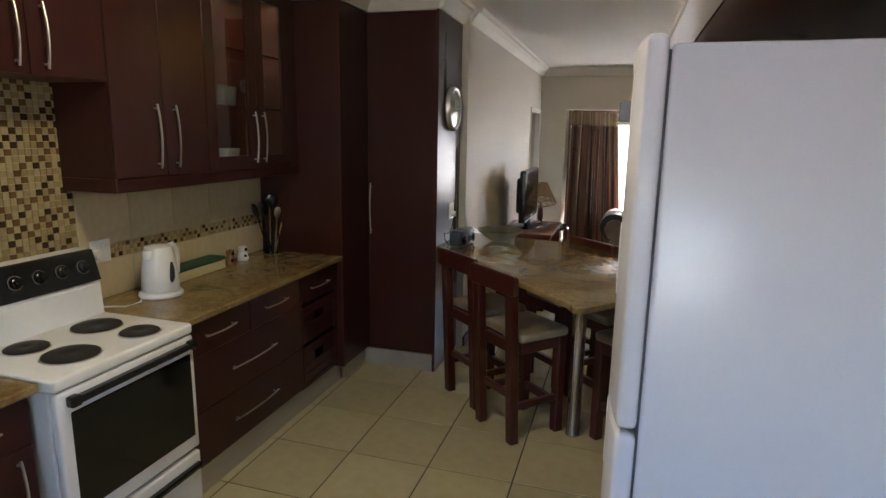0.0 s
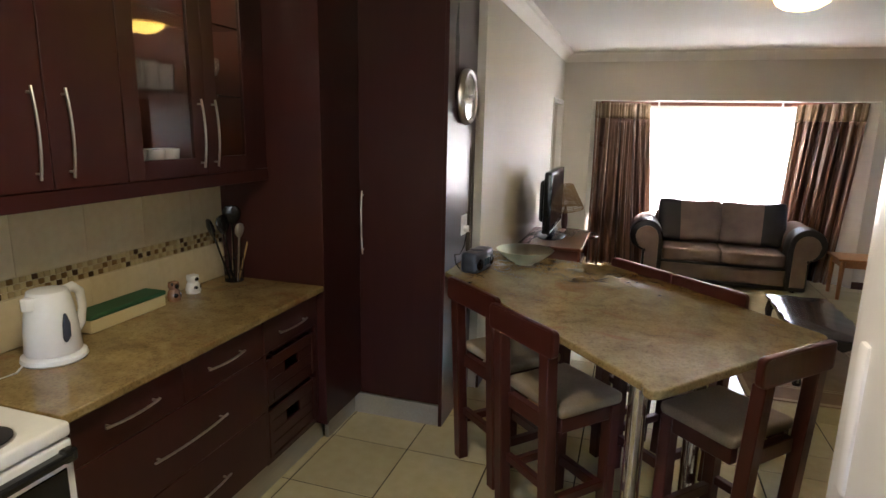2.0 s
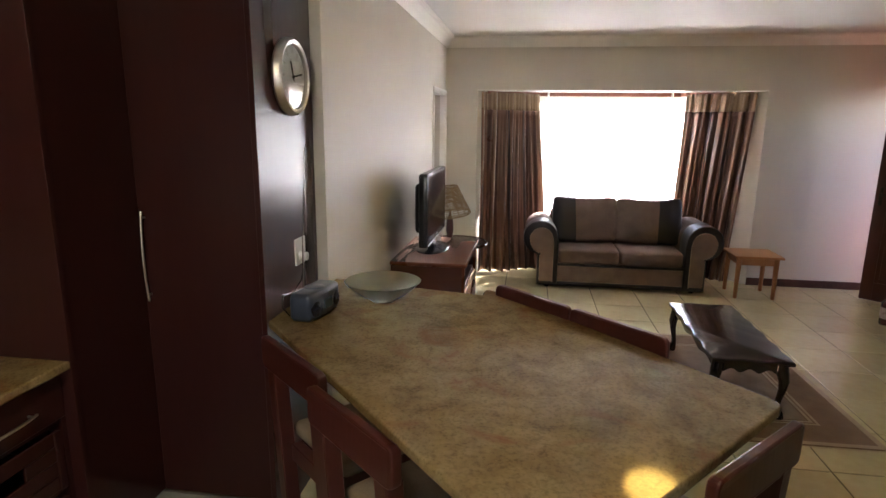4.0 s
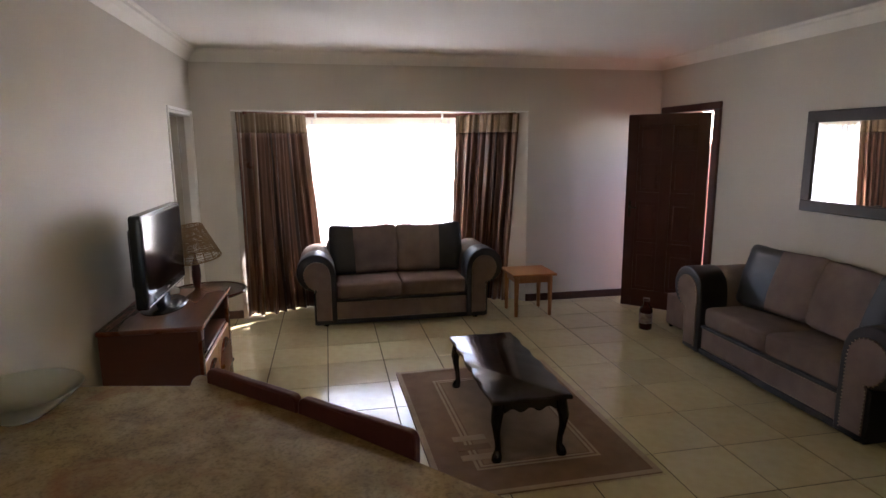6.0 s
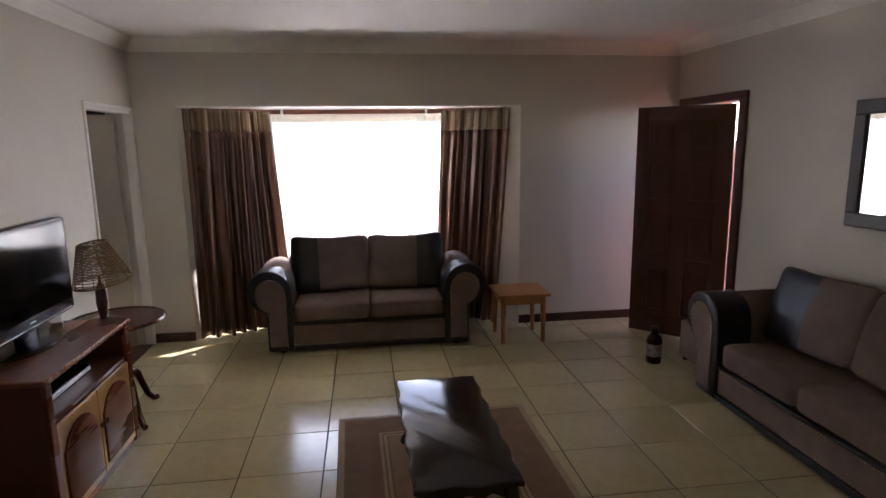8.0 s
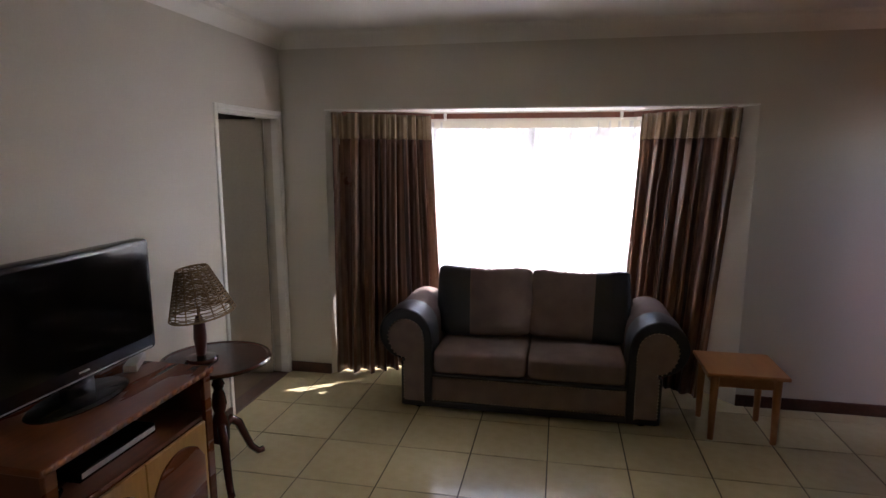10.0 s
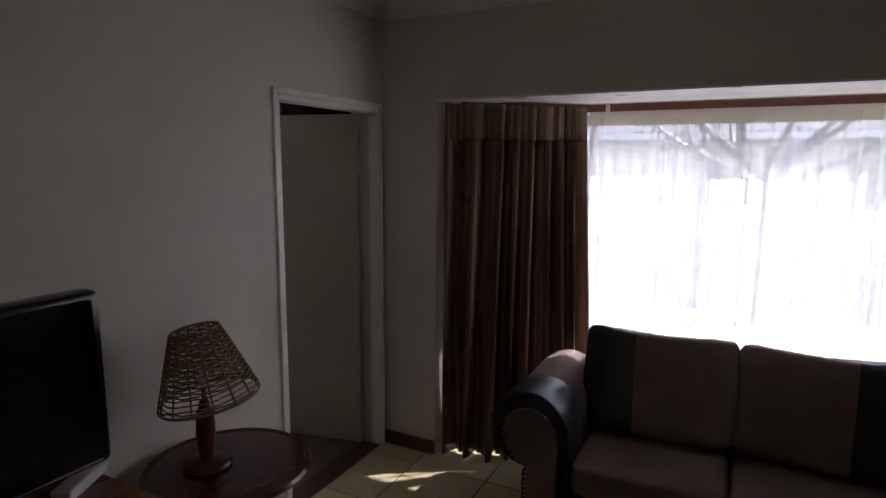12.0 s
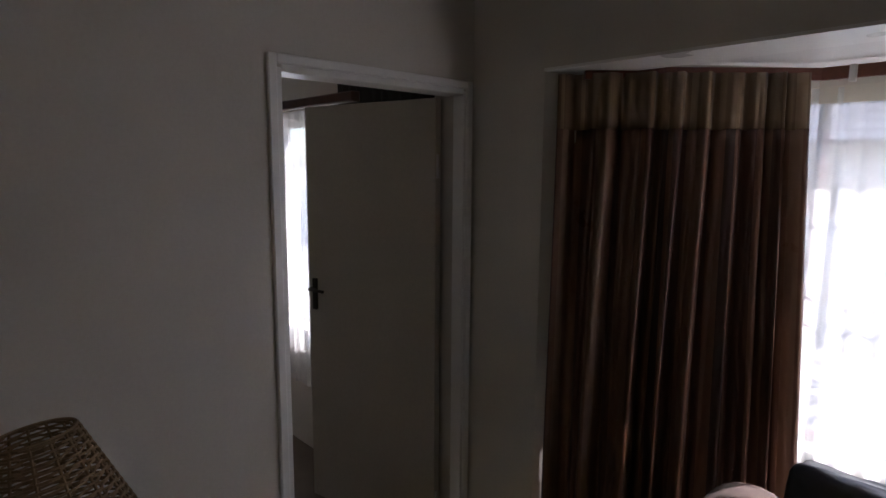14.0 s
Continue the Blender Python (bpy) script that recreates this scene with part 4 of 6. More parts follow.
for k in range(3):
    cupm = lathe([(0.0, 0.0), (0.022, 0.0), (0.030, 0.02), (0.036, 0.062), (0.033, 0.062), (0.026, 0.02), (0.0, 0.006)], 16)
    solid("cup", cupm, M_WHITEP, "small white porcelain cup in the glass cupboard", "cup", "cups in the cupboard", True, pose(-0.975, 3.175 + k * 0.088, UP0 + 0.018) @ Matrix.Scale(1.55, 4))

# ---- stove ----
st = thing("stove", pose(0, 0, 0), "white enamel electric stove with four plates", "stove")
SY0, SY1, SX = 1.800, 2.446, -0.525
part("body", one_box((KW + 0.03, SY0 + 0.004, 0.03), (SX - 0.04, SY1 - 0.004, 0.884), 0.006, 2), M_WHITEP, st)
part("hob", prism(rounded([(KW + 0.13, SY0), (SX, SY0), (SX, SY1), (KW + 0.13, SY1)], 0.02), 0.885, 0.928, 0.010, 3), M_WHITEP, st, "white enamel hob", True)
part("splashback", moved(prism([(-1.115, 0.90), (-0.99, 0.90), (-1.0, 1.06), (-1.045, 1.215), (-1.115, 1.215)], -SY1 + 0.004, -SY0 - 0.004, 0.008), pose(0, 0, 0, 90, 0, 0)), M_WHITEP, st)
cp = part("control_panel", moved(prism([(-1.012, 1.075), (-0.993, 1.08), (-1.030, 1.212), (-1.05, 1.215)], -SY1 + 0.006, -SY0 - 0.006, 0.003), pose(0, 0, 0, 90, 0, 0)), M_BLACKP, st, "black control panel")
for k in range(6):
    y = SY0 + 0.075 + k * 0.099
    kn = join(moved(lathe([(0.0, 0.0), (0.024, 0.0), (0.021, 0.012), (0.017, 0.014), (0.016, 0.026), (0.0, 0.027)], 18), pose(0, 0, 0, 0, 0, 0)), one_box((-0.004, -0.018, 0.02), (0.004, 0.018, 0.032), 0.002))
    part("knob", moved(kn, pose(-1.010, y, 1.147, 0, 74, 0)), M_BLACKP, cp, "", True)
    part("dial_mark", moved(lathe([(0.029, 0.0), (0.029, 0.002), (0.027, 0.002), (0.027, 0.0)], 20), pose(-1.0115, y, 1.147, 0, 74, 0)), M_STEEL, cp)
for x, y, r in ((-0.858, 2.272, 0.094), (-0.642, 2.278, 0.074), (-0.885, 1.993, 0.074), (-0.680, 2.000, 0.094)):
    pl = part("hotplate", lathe([(0.0, 0.937), (r * 0.2, 0.937), (r * 0.25, 0.939), (r * 0.9, 0.939), (r, 0.935), (r, 0.928)], 36, x, y), M_HOTPL, st, "black cast iron hotplate", True)
    part("rim", lathe([(r + 0.001, 0.9275), (r + 0.001, 0.932), (r + 0.005, 0.931), (r + 0.006, 0.9275)], 36, x, y), M_STEEL, pl)
od = part("oven_door", one_box((SX - 0.04, SY0 + 0.006, 0.362), (SX - 0.002, SY1 - 0.002, 0.880), 0.012, 3), M_WHITEP, st, "white oven door", True)
part("window", one_box((SX - 0.01, SY0 + 0.050, 0.425), (SX + 0.001, SY1 - 0.028, 0.800), 0.003), M_SCREEN, od, "black oven glass")
part("handle", join(one_box((SX - 0.004, SY0 + 0.045, 0.830), (SX + 0.032, SY1 - 0.025, 0.856), 0.008, 2), one_box((SX - 0.004, SY0 + 0.035, 0.823), (SX + 0.03, SY0 + 0.075, 0.863), 0.008, 2), one_box((SX - 0.004, SY1 - 0.050, 0.823), (SX + 0.03, SY1 - 0.012, 0.863), 0.008, 2)), M_BLACKP, od, "black bar handle")
sd = part("warming_drawer", one_box((SX - 0.04, SY0 + 0.006, 0.075), (SX - 0.002, SY1 - 0.002, 0.345), 0.012, 3), M_WHITEP, st, "white warming drawer", True)
part("handle", one_box((SX - 0.004, SY0 + 0.045, 0.275), (SX + 0.028, SY1 - 0.020, 0.300), 0.008, 2), M_BLACKP, sd, "black bar handle")
for y in (SY0 + 0.06, SY1 - 0.06):
    for x in (-1.02, -0.62):
        part("foot", lathe([(0.0, 0.0), (0.02, 0.0), (0.018, 0.032), (0.0, 0.032)], 12, x, y), M_BLACKP, st)

# ---- things on the worktop ----
kt = thing("kettle", pose(-0.980, 2.765, 0.922, 0, 0, -90) @ Matrix.Diagonal((1.12, 1.12, 1.13, 1)), "white plastic electric kettle on its base, plugged in", "kettle")
part("base", lathe([(0.0, 0.0), (0.088, 0.0), (0.093, 0.006), (0.090, 0.018), (0.075, 0.024), (0.0, 0.024)], 32), M_WHITEP, kt, "", True)
part("jug", lathe([(0.0, 0.026), (0.076, 0.026), (0.079, 0.035), (0.075, 0.10), (0.066, 0.17), (0.060, 0.205), (0.056, 0.212), (0.0, 0.213)], 32), M_WHITEP, kt, "", True)
part("spout", moved(prism([(0.045, -0.026), (0.082, -0.012), (0.088, 0.0), (0.082, 0.012), (0.045, 0.026)], 0.172, 0.212, 0.006), pose(-0.003, 0, 0)), M_WHITEP, kt, "", True)
part("lid", lathe([(0.057, 0.212), (0.055, 0.220), (0.03, 0.226), (0.0, 0.227)], 28), M_WHITEP, kt, "", True)
part("grip", tube([(-0.052, 0, 0.205), (-0.082, 0, 0.212), (-0.108, 0, 0.19), (-0.113, 0, 0.14), (-0.103, 0, 0.085), (-0.076, 0, 0.055)], [0.016, 0.016, 0.015, 0.014, 0.014, 0.013], 10, 0.8), M_WHITEP, kt, "", True)
part("water_gauge", moved(prism(rounded([(-0.008, 0.0), (0.010, 0.02), (0.012, 0.06), (-0.002, 0.105), (-0.012, 0.06), (-0.014, 0.02)], 0.01), 0.0, 0.008, 0.002), pose(0.012, 0.0755, 0.065, 90, 0, 180) @ pose(0, 0, 0)), plain("smoked_gauge", (0.05, 0.06, 0.09), 0.15), kt, "dark water gauge strip")
ob = solid("power_cord", tube([(-1.03, 2.70, 0.928), (-0.97, 2.62, 0.926), (-0.98, 2.54, 0.926), (-1.06, 2.50, 0.927), (-1.12, 2.515, 0.95), (-1.150, 2.545, 1.04), (-1.155, 2.57, 1.12), (-1.150, 2.587, 1.145)], 0.0038, 8), M_WHITEP, "white kettle cord lying on the worktop", "cord", "", True)

sk = thing("wall_socket", pose(KW + 0.0092, 2.617, 1.157, 0, 90, 0), "white double wall socket with a plug in it", "socket")
part("plate", one_box((-0.055, -0.06, 0.0), (0.055, 0.055, 0.010), 0.003, 2), M_WHITEP, sk)
for yy in (0.0, 0.022):
    part("switch", one_box((-0.04, yy, 0.010), (-0.018, yy + 0.012, 0.015), 0.002), M_WHITEP, sk)
part("plug", moved(lathe([(0.0, 0.0), (0.022, 0.0), (0.020, 0.028), (0.0, 0.03)], 16), pose(0.012, -0.03, 0.010)), M_WHITEP, sk, "", True)

gb = thing("domino_box", pose(-1.122, 3.185, 0.922, 0, 0, 1.5), "long cream wooden box with a dark green lid", "box")
part("body", one_box((-0.055, -0.2, 0.0), (0.055, 0.2, 0.052), 0.003), plain("cream_box", (0.62, 0.53, 0.30), 0.5), gb)
part("lid", one_box((-0.058, -0.203, 0.0525), (0.058, 0.203, 0.072), 0.004), mat("green_felt", (0.025, 0.10, 0.045), (0.018, 0.075, 0.033), rough=0.7, scale=20, fine=200), gb, "dark green lid")
for (x, y, sc, lab) in ((-1.095, 3.462, 0.92, "small brown and black glazed ceramic cow figure"), (-1.105, 3.600, 1.1, "small white and black ceramic pot figure")):
    cow = thing("ornament", pose(x, y, 0.922, 0, 0, 30), lab, "ornament", "ornaments on the worktop")
    part("body", lathe([(0.0, 0.0), (0.030 * sc, 0.0), (0.034 * sc, 0.02), (0.028 * sc, 0.045), (0.022 * sc, 0.055), (0.028 * sc, 0.07), (0.026 * sc, 0.088), (0.0, 0.095)], 16), plain("brown_glaze", (0.24, 0.12, 0.065), 0.25) if sc < 1 else M_WHITEP, cow, "", True)
    part("patch", join(moved(lathe([(0.0, 0.004), (0.012, 0.002), (0.013, 0.0)], 12), pose(0.030 * sc, 0.004, 0.025, 0, 84, 0)), moved(lathe([(0.0, 0.004), (0.010, 0.002), (0.011, 0.0)], 12), pose(0.020 * sc, -0.018, 0.072, 0, 84, -40)), moved(lathe([(0.0, 0.004), (0.010, 0.002), (0.011, 0.0)], 12), pose(0.016 * sc, -0.027, 0.03, 0, 84, -60))), M_BLACKP, cow, "black painted patch")
    part("ear", boxes(((-0.004, -0.034 * sc, 0.078), (0.004, -0.018 * sc, 0.09)), ((-0.004, 0.018 * sc, 0.078), (0.004, 0.034 * sc, 0.09)), bev=0.002), M_BLACKP if sc < 1 else M_WHITEP, cow)

uh = thing("utensil_holder", pose(-1.065, 3.862, 0.922), "black wire holder full of cooking utensils", "utensil holder")
wires = []
for k in range(14):
    a = 2 * math.pi * k / 14
    wires.append(tube([(0.046 * math.cos(a), 0.046 * math.sin(a), 0.0), (0.052 * math.cos(a), 0.052 * math.sin(a), 0.13)], 0.0017, 5))
for z, r in ((0.003, 0.046), (0.065, 0.049), (0.13, 0.052)):
    wires.append(lathe([(r - 0.002, z - 0.002), (r + 0.002, z - 0.002), (r + 0.002, z + 0.002), (r - 0.002, z + 0.002), (r - 0.002, z - 0.002)], 20))
wires.append(lathe([(0.0, 0.001), (0.046, 0.001), (0.046, 0.004), (0.0, 0.004)], 20))
part("basket", join(*wires), M_BLACKP, uh)
M_SPOON = mat("spoon_wood", (0.56, 0.40, 0.18), (0.45, 0.30, 0.12), rough=0.6, scale=20, fine=90)
UT = [(-0.02, 0.02, -0.05, 0.07, 0.30, "wood"), (0.02, 0.01, 0.03, 0.11, 0.25, "wood"), (0.01, -0.02, -0.01, -0.05, 0.28, "black"), (-0.02, -0.01, -0.03, -0.11, 0.27, "black"), (0.0, 0.0, 0.02, -0.02, 0.33, "black"), (0.03, -0.01, 0.09, -0.06, 0.26, "steel")]
for i, (x0, y0, x1, y1, hh, kd) in enumerate(UT):
    mt = {"wood": M_SPOON, "black": M_BLACKP, "steel": M_STEEL}[kd]
    u = thing("spoon" if kd != "black" else "ladle", pose(-1.065, 3.862, 0.922), {"wood": "pale wooden cooking spoon", "black": "black plastic kitchen ladle", "steel": "steel serving spoon"}[kd] + " standing in the holder", "utensil", "cooking utensils")
    d = Vector((x1 - x0, y1 - y0, hh)).normalized()
    tip = Vector((x1, y1, hh))
    part("shaft", tube([(x0, y0, 0.006), tuple(tip)], 0.005, 8), mt, u)
    bowl = lathe([(0.0, -0.045), (0.012, -0.04), (0.024, -0.015), (0.026, 0.008), (0.018, 0.03), (0.0, 0.037)], 14)
    bmesh.ops.scale(bowl, vec=(1.0, 0.38, 1.0) if kd != "black" else (1.8, 0.7, 1.25), verts=bowl.verts)
    part("bowl", moved(bowl, Matrix.Translation(tip + d * 0.035) @ d.to_track_quat("Z", "Y").to_matrix().to_4x4() @ pose(0, 0, 0, 0, 0, 70 + 25 * i)), mt, u, "", True)

# ---- fridge ----
FX, FY0, FY1, FZ = 1.185, 1.63, 2.215, 1.93
fg = thing("fridge", pose(0, 0, 0), "tall white enamel fridge with labels on its door", "fridge")
part("body", prism(rounded([(FX + 0.061, FY0), (FX + 0.66, FY0), (FX + 0.66, FY1), (FX + 0.061, FY1)], 0.01, 3), 0.03, FZ - 0.03, 0.008, 2), M_FRIDGE, fg, "", True)
part("gasket", one_box((FX + 0.055, FY0 + 0.010, 0.05), (FX + 0.062, FY1 - 0.010, FZ - 0.04)), plain("grey_gasket", (0.07, 0.07, 0.09), 0.7), fg, "grey rubber door seal")
for z0, z1 in ((0.05, 1.15), (1.158, FZ - 0.012)):
    pts = [(FX + 0.056, FY0 - 0.004), (FX + 0.056, FY1 + 0.004)]
    for k in range(31):
        s = k / 30
        pts.append((FX + 0.018 * (2 * s - 1) ** 4, FY1 + 0.004 - s * (FY1 - FY0 + 0.008)))
    d = part("door", prism(rounded(pts, 0.012, 3), z0, z1, 0.014, 3), M_FRIDGE, fg, "white fridge door", True)
    zh = z0 + 0.25 if z0 > 1 else z1 - 0.25
    part("handle", one_box((FX - 0.002, FY1 - 0.10, zh - 0.10), (FX + 0.010, FY1 - 0.07, zh + 0.10), 0.006, 2), M_FRIDGE, d, "shallow moulded grip", True)
for xx in (FX + 0.1, FX + 0.55):
    for yy in (FY0 + 0.03, FY1 - 0.09):
        part("foot", one_box((xx, yy, 0.0), (xx + 0.06, yy + 0.06, 0.031), 0.004), M_BLACKP, fg)
el = thing("energy_label", pose(FX + 0.0006, 1.787, 1.80) @ Matrix.Scale(0.6, 4), "paper energy label with coloured bars on the fridge", "label")
part("paper", one_box((-0.0015, -0.026, -0.12), (0.0, 0.026, 0.115), 0.0), plain("label_paper", (0.74, 0.74, 0.70), 0.6), el)
for k, c in enumerate(((0.05, 0.30, 0.10), (0.20, 0.42, 0.08), (0.62, 0.58, 0.06), (0.66, 0.36, 0.05), (0.60, 0.10, 0.05))):
    part("bar", one_box((-0.0022, -0.004 - 0.003 * k, 0.095 - 0.016 * k), (-0.0016, 0.022, 0.108 - 0.016 * k)), plain("label_ink", c, 0.6), el)
for k in range(5):
    part("text_line", one_box((-0.0022, -0.018, 0.0 - 0.022 * k), (-0.0016, 0.020, 0.004 - 0.022 * k)), plain("label_ink", (0.35, 0.35, 0.36), 0.6), el)
mg = thing("fridge_magnet", pose(FX + 0.002, 1.985, 1.795) @ Matrix.Scale(0.68, 4), "grey plastic clip box on the fridge door", "clip")
part("body", one_box((-0.042, -0.024, -0.036), (0.0, 0.024, 0.036), 0.005, 2), plain("grey_plastic", (0.10, 0.10, 0.12), 0.4), mg)
part("lip", one_box((-0.05, -0.026, -0.045), (0.0, 0.026, -0.0362), 0.002), plain("beige_plastic", (0.34, 0.30, 0.24), 0.4), mg)

oc = thing("wall_cupboard", pose(0, 0, 0), "dark mahogany cupboard fixed above the fridge", "wall cupboard")
part("body", one_box((1.335, 1.56, 2.005), (2.018, 2.396, 2.545)), M_DARKIN, oc)
part("bottom_panel", one_box((1.335, 1.55, 1.985), (2.018, 2.397, 2.004), 0.001), M_MAHOG, oc, "dark bottom board")
for a, b in ((1.56, 1.976), (1.980, 2.396)):
    part("door", one_box((1.314, a, 2.006), (1.333, b, 2.54), 0.002), M_MAHOG, oc)
part("light_rail", one_box((1.268, 1.55, 1.985), (1.333, 2.397, 2.004), 0.003), mat("pale_rail_laminate", (0.36, 0.31, 0.27), (0.30, 0.26, 0.225), rough=0.4, scale=5, fine=60, bump=0.05), oc, "pale laminate rail below the doors")

# ---- granite table and its stools ----
gt = thing("bar_table", pose(0, 0, 0), "polished granite bar table on steel posts against the cupboard", "table")
outline = rounded([(1.0, 3.12), (1.725, 3.96), (0.752, 5.055)], 0.05)
pts = [(-0.050, 4.945), (-0.050, 4.375)] + outline + [(0.002, 5.055), (0.002, 4.945)]
part("tabletop", prism(pts, 0.916, 0.950, 0.007, 3), M_GRANITE, gt, "polished golden granite", False)
for x, y in ((1.005, 3.76), (1.27, 4.05)):
    p = part("post", lathe([(0.0, 0.0), (0.043, 0.0), (0.043, 0.012), (0.040, 0.016), (0.040, 0.905), (0.055, 0.91), (0.055, 0.916)], 28, x, y), M_CHROME, gt, "polished steel post", True)


def bar_stool():
    s = thing("bar_stool", pose(0, 0, 0), "dark-stained wooden bar stool with a beige seat", "bar stool", "stools round the granite table")
    w, dp, lg = 0.184, 0.380, 0.055
    for sx in (-1, 1):
        x0, x1 = (sx * w, sx * (w - lg)) if sx < 0 else (w - lg, w)
        bl = prism([(x0, 0), (x1, 0), (x1, lg), (x0, lg)], 0.0, 0.8875, 0.0)
        for v in bl.verts:
            if v.co.z > 0.5:
                v.co.y -= 0.045
        bmesh.ops.bevel(bl, geom=bl.edges[:], offset=0.004, segments=1, affect="EDGES")
        part("leg", bl, M_STAIN, s)
        part("leg", one_box((x0, dp - lg, 0.0), (x1, dp, 0.60), 0.004), M_STAIN, s)
        part("apron", one_box((x0 + 0.008, lg, 0.535), (x1 - 0.008, dp - lg, 0.60), 0.003), M_STAIN, s)
        part("stretcher", one_box((x0 + 0.012, lg, 0.20), (x1 - 0.012, dp - lg, 0.24), 0.003), M_STAIN, s)
    part("apron", one_box((-w + lg, dp - lg + 0.008, 0.535), (w - lg, dp - 0.008, 0.60), 0.003), M_STAIN, s)
    part("apron", one_box((-w + lg, 0.008, 0.535), (w - lg, lg - 0.008, 0.60), 0.003), M_STAIN, s)
    part("stretcher", one_box((-w + lg, dp - lg + 0.01, 0.15), (w - lg, dp - 0.012, 0.20), 0.003), M_STAIN, s)
    part("stretcher", one_box((-w + lg, 0.012, 0.26), (w - lg, lg - 0.012, 0.30), 0.003), M_STAIN, s)
    top = prism(rounded([(-0.218, 0.888), (0.218, 0.888), (0.218, 1.002), (-0.218, 1.002)], 0.028), -0.030, 0.0, 0.006)
    moved(top, pose(0, -0.045, 0, 90, 0, 0))
    for v in top.verts:
        v.co.y -= 0.018 * (1 - (v.co.x / 0.24) ** 2)
    part("backrest", top, M_STAIN, s, "rounded dark wooden back rail")
    seat = prism(rounded([(-0.190, 0.042), (0.190, 0.042), (0.190, dp + 0.012), (-0.190, dp + 0.012)], 0.03), 0.601, 0.652, 0.018, 3)
    part("seat", seat, M_SEAT, s, "beige upholstered seat", True)
    return s


s0 = bar_stool()
NE = -42.5
s0.matrix_world = pose(0.243, 3.985, 0, 0, 0, NE)
copy_thing(s0, pose(0.548, 3.630, 0, 0, 0, NE))
copy_thing(s0, pose(0.972, 4.736, 0, 0, 0, NE + 178.6))
copy_thing(s0, pose(1.291, 4.430, 0, 0, 0, NE + 178.6))
copy_thing(s0, pose(1.50, 3.63, 0, 0, 0, 46))

# radio, bowl, clock, socket by the table
rd = thing("radio", pose(0.100, 4.50, 0.951, 0, 0, -8), "silver grey portable radio with a telescopic aerial", "radio")
M_SILVER = plain("silver_plastic", (0.065, 0.08, 0.11), 0.30, 0.4)
rb = prism(rounded([(-0.05, -0.13), (0.05, -0.13), (0.062, 0.0), (0.05, 0.13), (-0.05, 0.13)], 0.03), 0.0, 0.115, 0.02, 3)
part("body", rb, M_SILVER, rd, "", True)
part("speaker", moved(lathe([(0.0, 0.006), (0.028, 0.006), (0.036, 0.0)], 20), pose(0.052, -0.085, 0.05, 0, 84, -7)), M_BLACKP, rd, "black speaker mesh", True)
part("speaker", moved(lathe([(0.0, 0.006), (0.028, 0.006), (0.036, 0.0)], 20), pose(0.052, 0.085, 0.05, 0, 84, 7)), M_BLACKP, rd, "black speaker mesh", True)
part("display", one_box((0.055, -0.035, 0.03), (0.064, 0.035, 0.075), 0.004), plain("blue_display", (0.05, 0.08, 0.11), 0.2), rd)
part("disc_lid", lathe([(0.0, 0.004), (0.04, 0.003), (0.045, 0.0)], 24, 0.0, 0.0), M_SILVER, rd, "", True).location = (0, 0, 0.114)
part("aerial", tube([(-0.04, -0.02, 0.11), (-0.07, 0.04, 0.30), (-0.105, 0.13, 0.52)], [0.004, 0.003, 0.0015], 6), M_CHROME, rd)
solid("power_cord", tube([(0.02, 4.42, 0.96), (0.0, 4.40, 1.0), (-0.02, 4.45, 1.035), (-0.028, 4.58, 1.01), (-0.03, 4.68, 1.04), (-0.032, 4.72, 1.10)], 0.003, 6), M_BLACKP, "black radio cord hanging from the socket", "cord", "", True)
bw2 = lathe([(0.0, 0.0), (0.055, 0.0), (0.06, 0.008), (0.09, 0.022), (0.14, 0.058), (0.172, 0.088), (0.168, 0.090), (0.135, 0.064), (0.085, 0.030), (0.05, 0.014), (0.0, 0.012)], 40)
solid("glass_bowl", bw2, M_BOWL, "wide frosted green glass bowl on the granite table", "bowl", "", True, pose(0.33, 4.74, 0.951))
ck = thing("wall_clock", pose(-0.0515, 4.668, 1.915, 0, 90, 0), "round silver wall clock on the dark cupboard side", "clock")
part("rim", lathe([(0.0, 0.0), (0.150, 0.0), (0.157, 0.010), (0.155, 0.030), (0.146, 0.042), (0.132, 0.038), (0.124, 0.026), (0.0, 0.024)], 48), M_STEEL, ck, "brushed silver rim", True)
part("face", lathe([(0.0, 0.0262), (0.122, 0.0262), (0.122, 0.0245), (0.0, 0.0245)], 48), plain("clock_face", (0.80, 0.80, 0.79), 0.45, 0.0), ck, "pale clock face")
for k in range(12):
    part("hour_mark", moved(one_box((0.092, -0.004, 0.0265), (0.115, 0.004, 0.0275)), pose(0, 0, 0, 0, 0, 30 * k)), M_STEEL, ck)
for L, a, w in ((0.065, 200, 0.005), (0.095, 100, 0.0035)):
    part("clock_hand", moved(one_box((-0.015, -w, 0.028), (L, w, 0.0292)), pose(0, 0, 0, 0, 0, a)), M_BLACKP, ck)
cov = part("cover_glass", lathe([(0.0, 0.036), (0.10, 0.035), (0.128, 0.031), (0.128, 0.0295), (0.10, 0.0335), (0.0, 0.0345)], 40), M_GLASS, ck, "", True)
cov.visible_shadow = False
s2 = thing("wall_socket", pose(-0.0515, 4.72, 1.165, 0, 90, 0), "white wall socket with a black plug on the cupboard", "socket")
part("plate", one_box((-0.06, -0.055, 0.0), (0.06, 0.055, 0.009), 0.003, 2), M_WHITEP, s2)
part("switch", one_box((-0.04, 0.01, 0.009), (-0.018, 0.026, 0.014), 0.002), M_WHITEP, s2)
part("plug", moved(lathe([(0.0, 0.0), (0.022, 0.0), (0.019, 0.032), (0.0, 0.034)], 16), pose(0.022, -0.008, 0.009)), M_WHITEP, s2, "white plug", True)


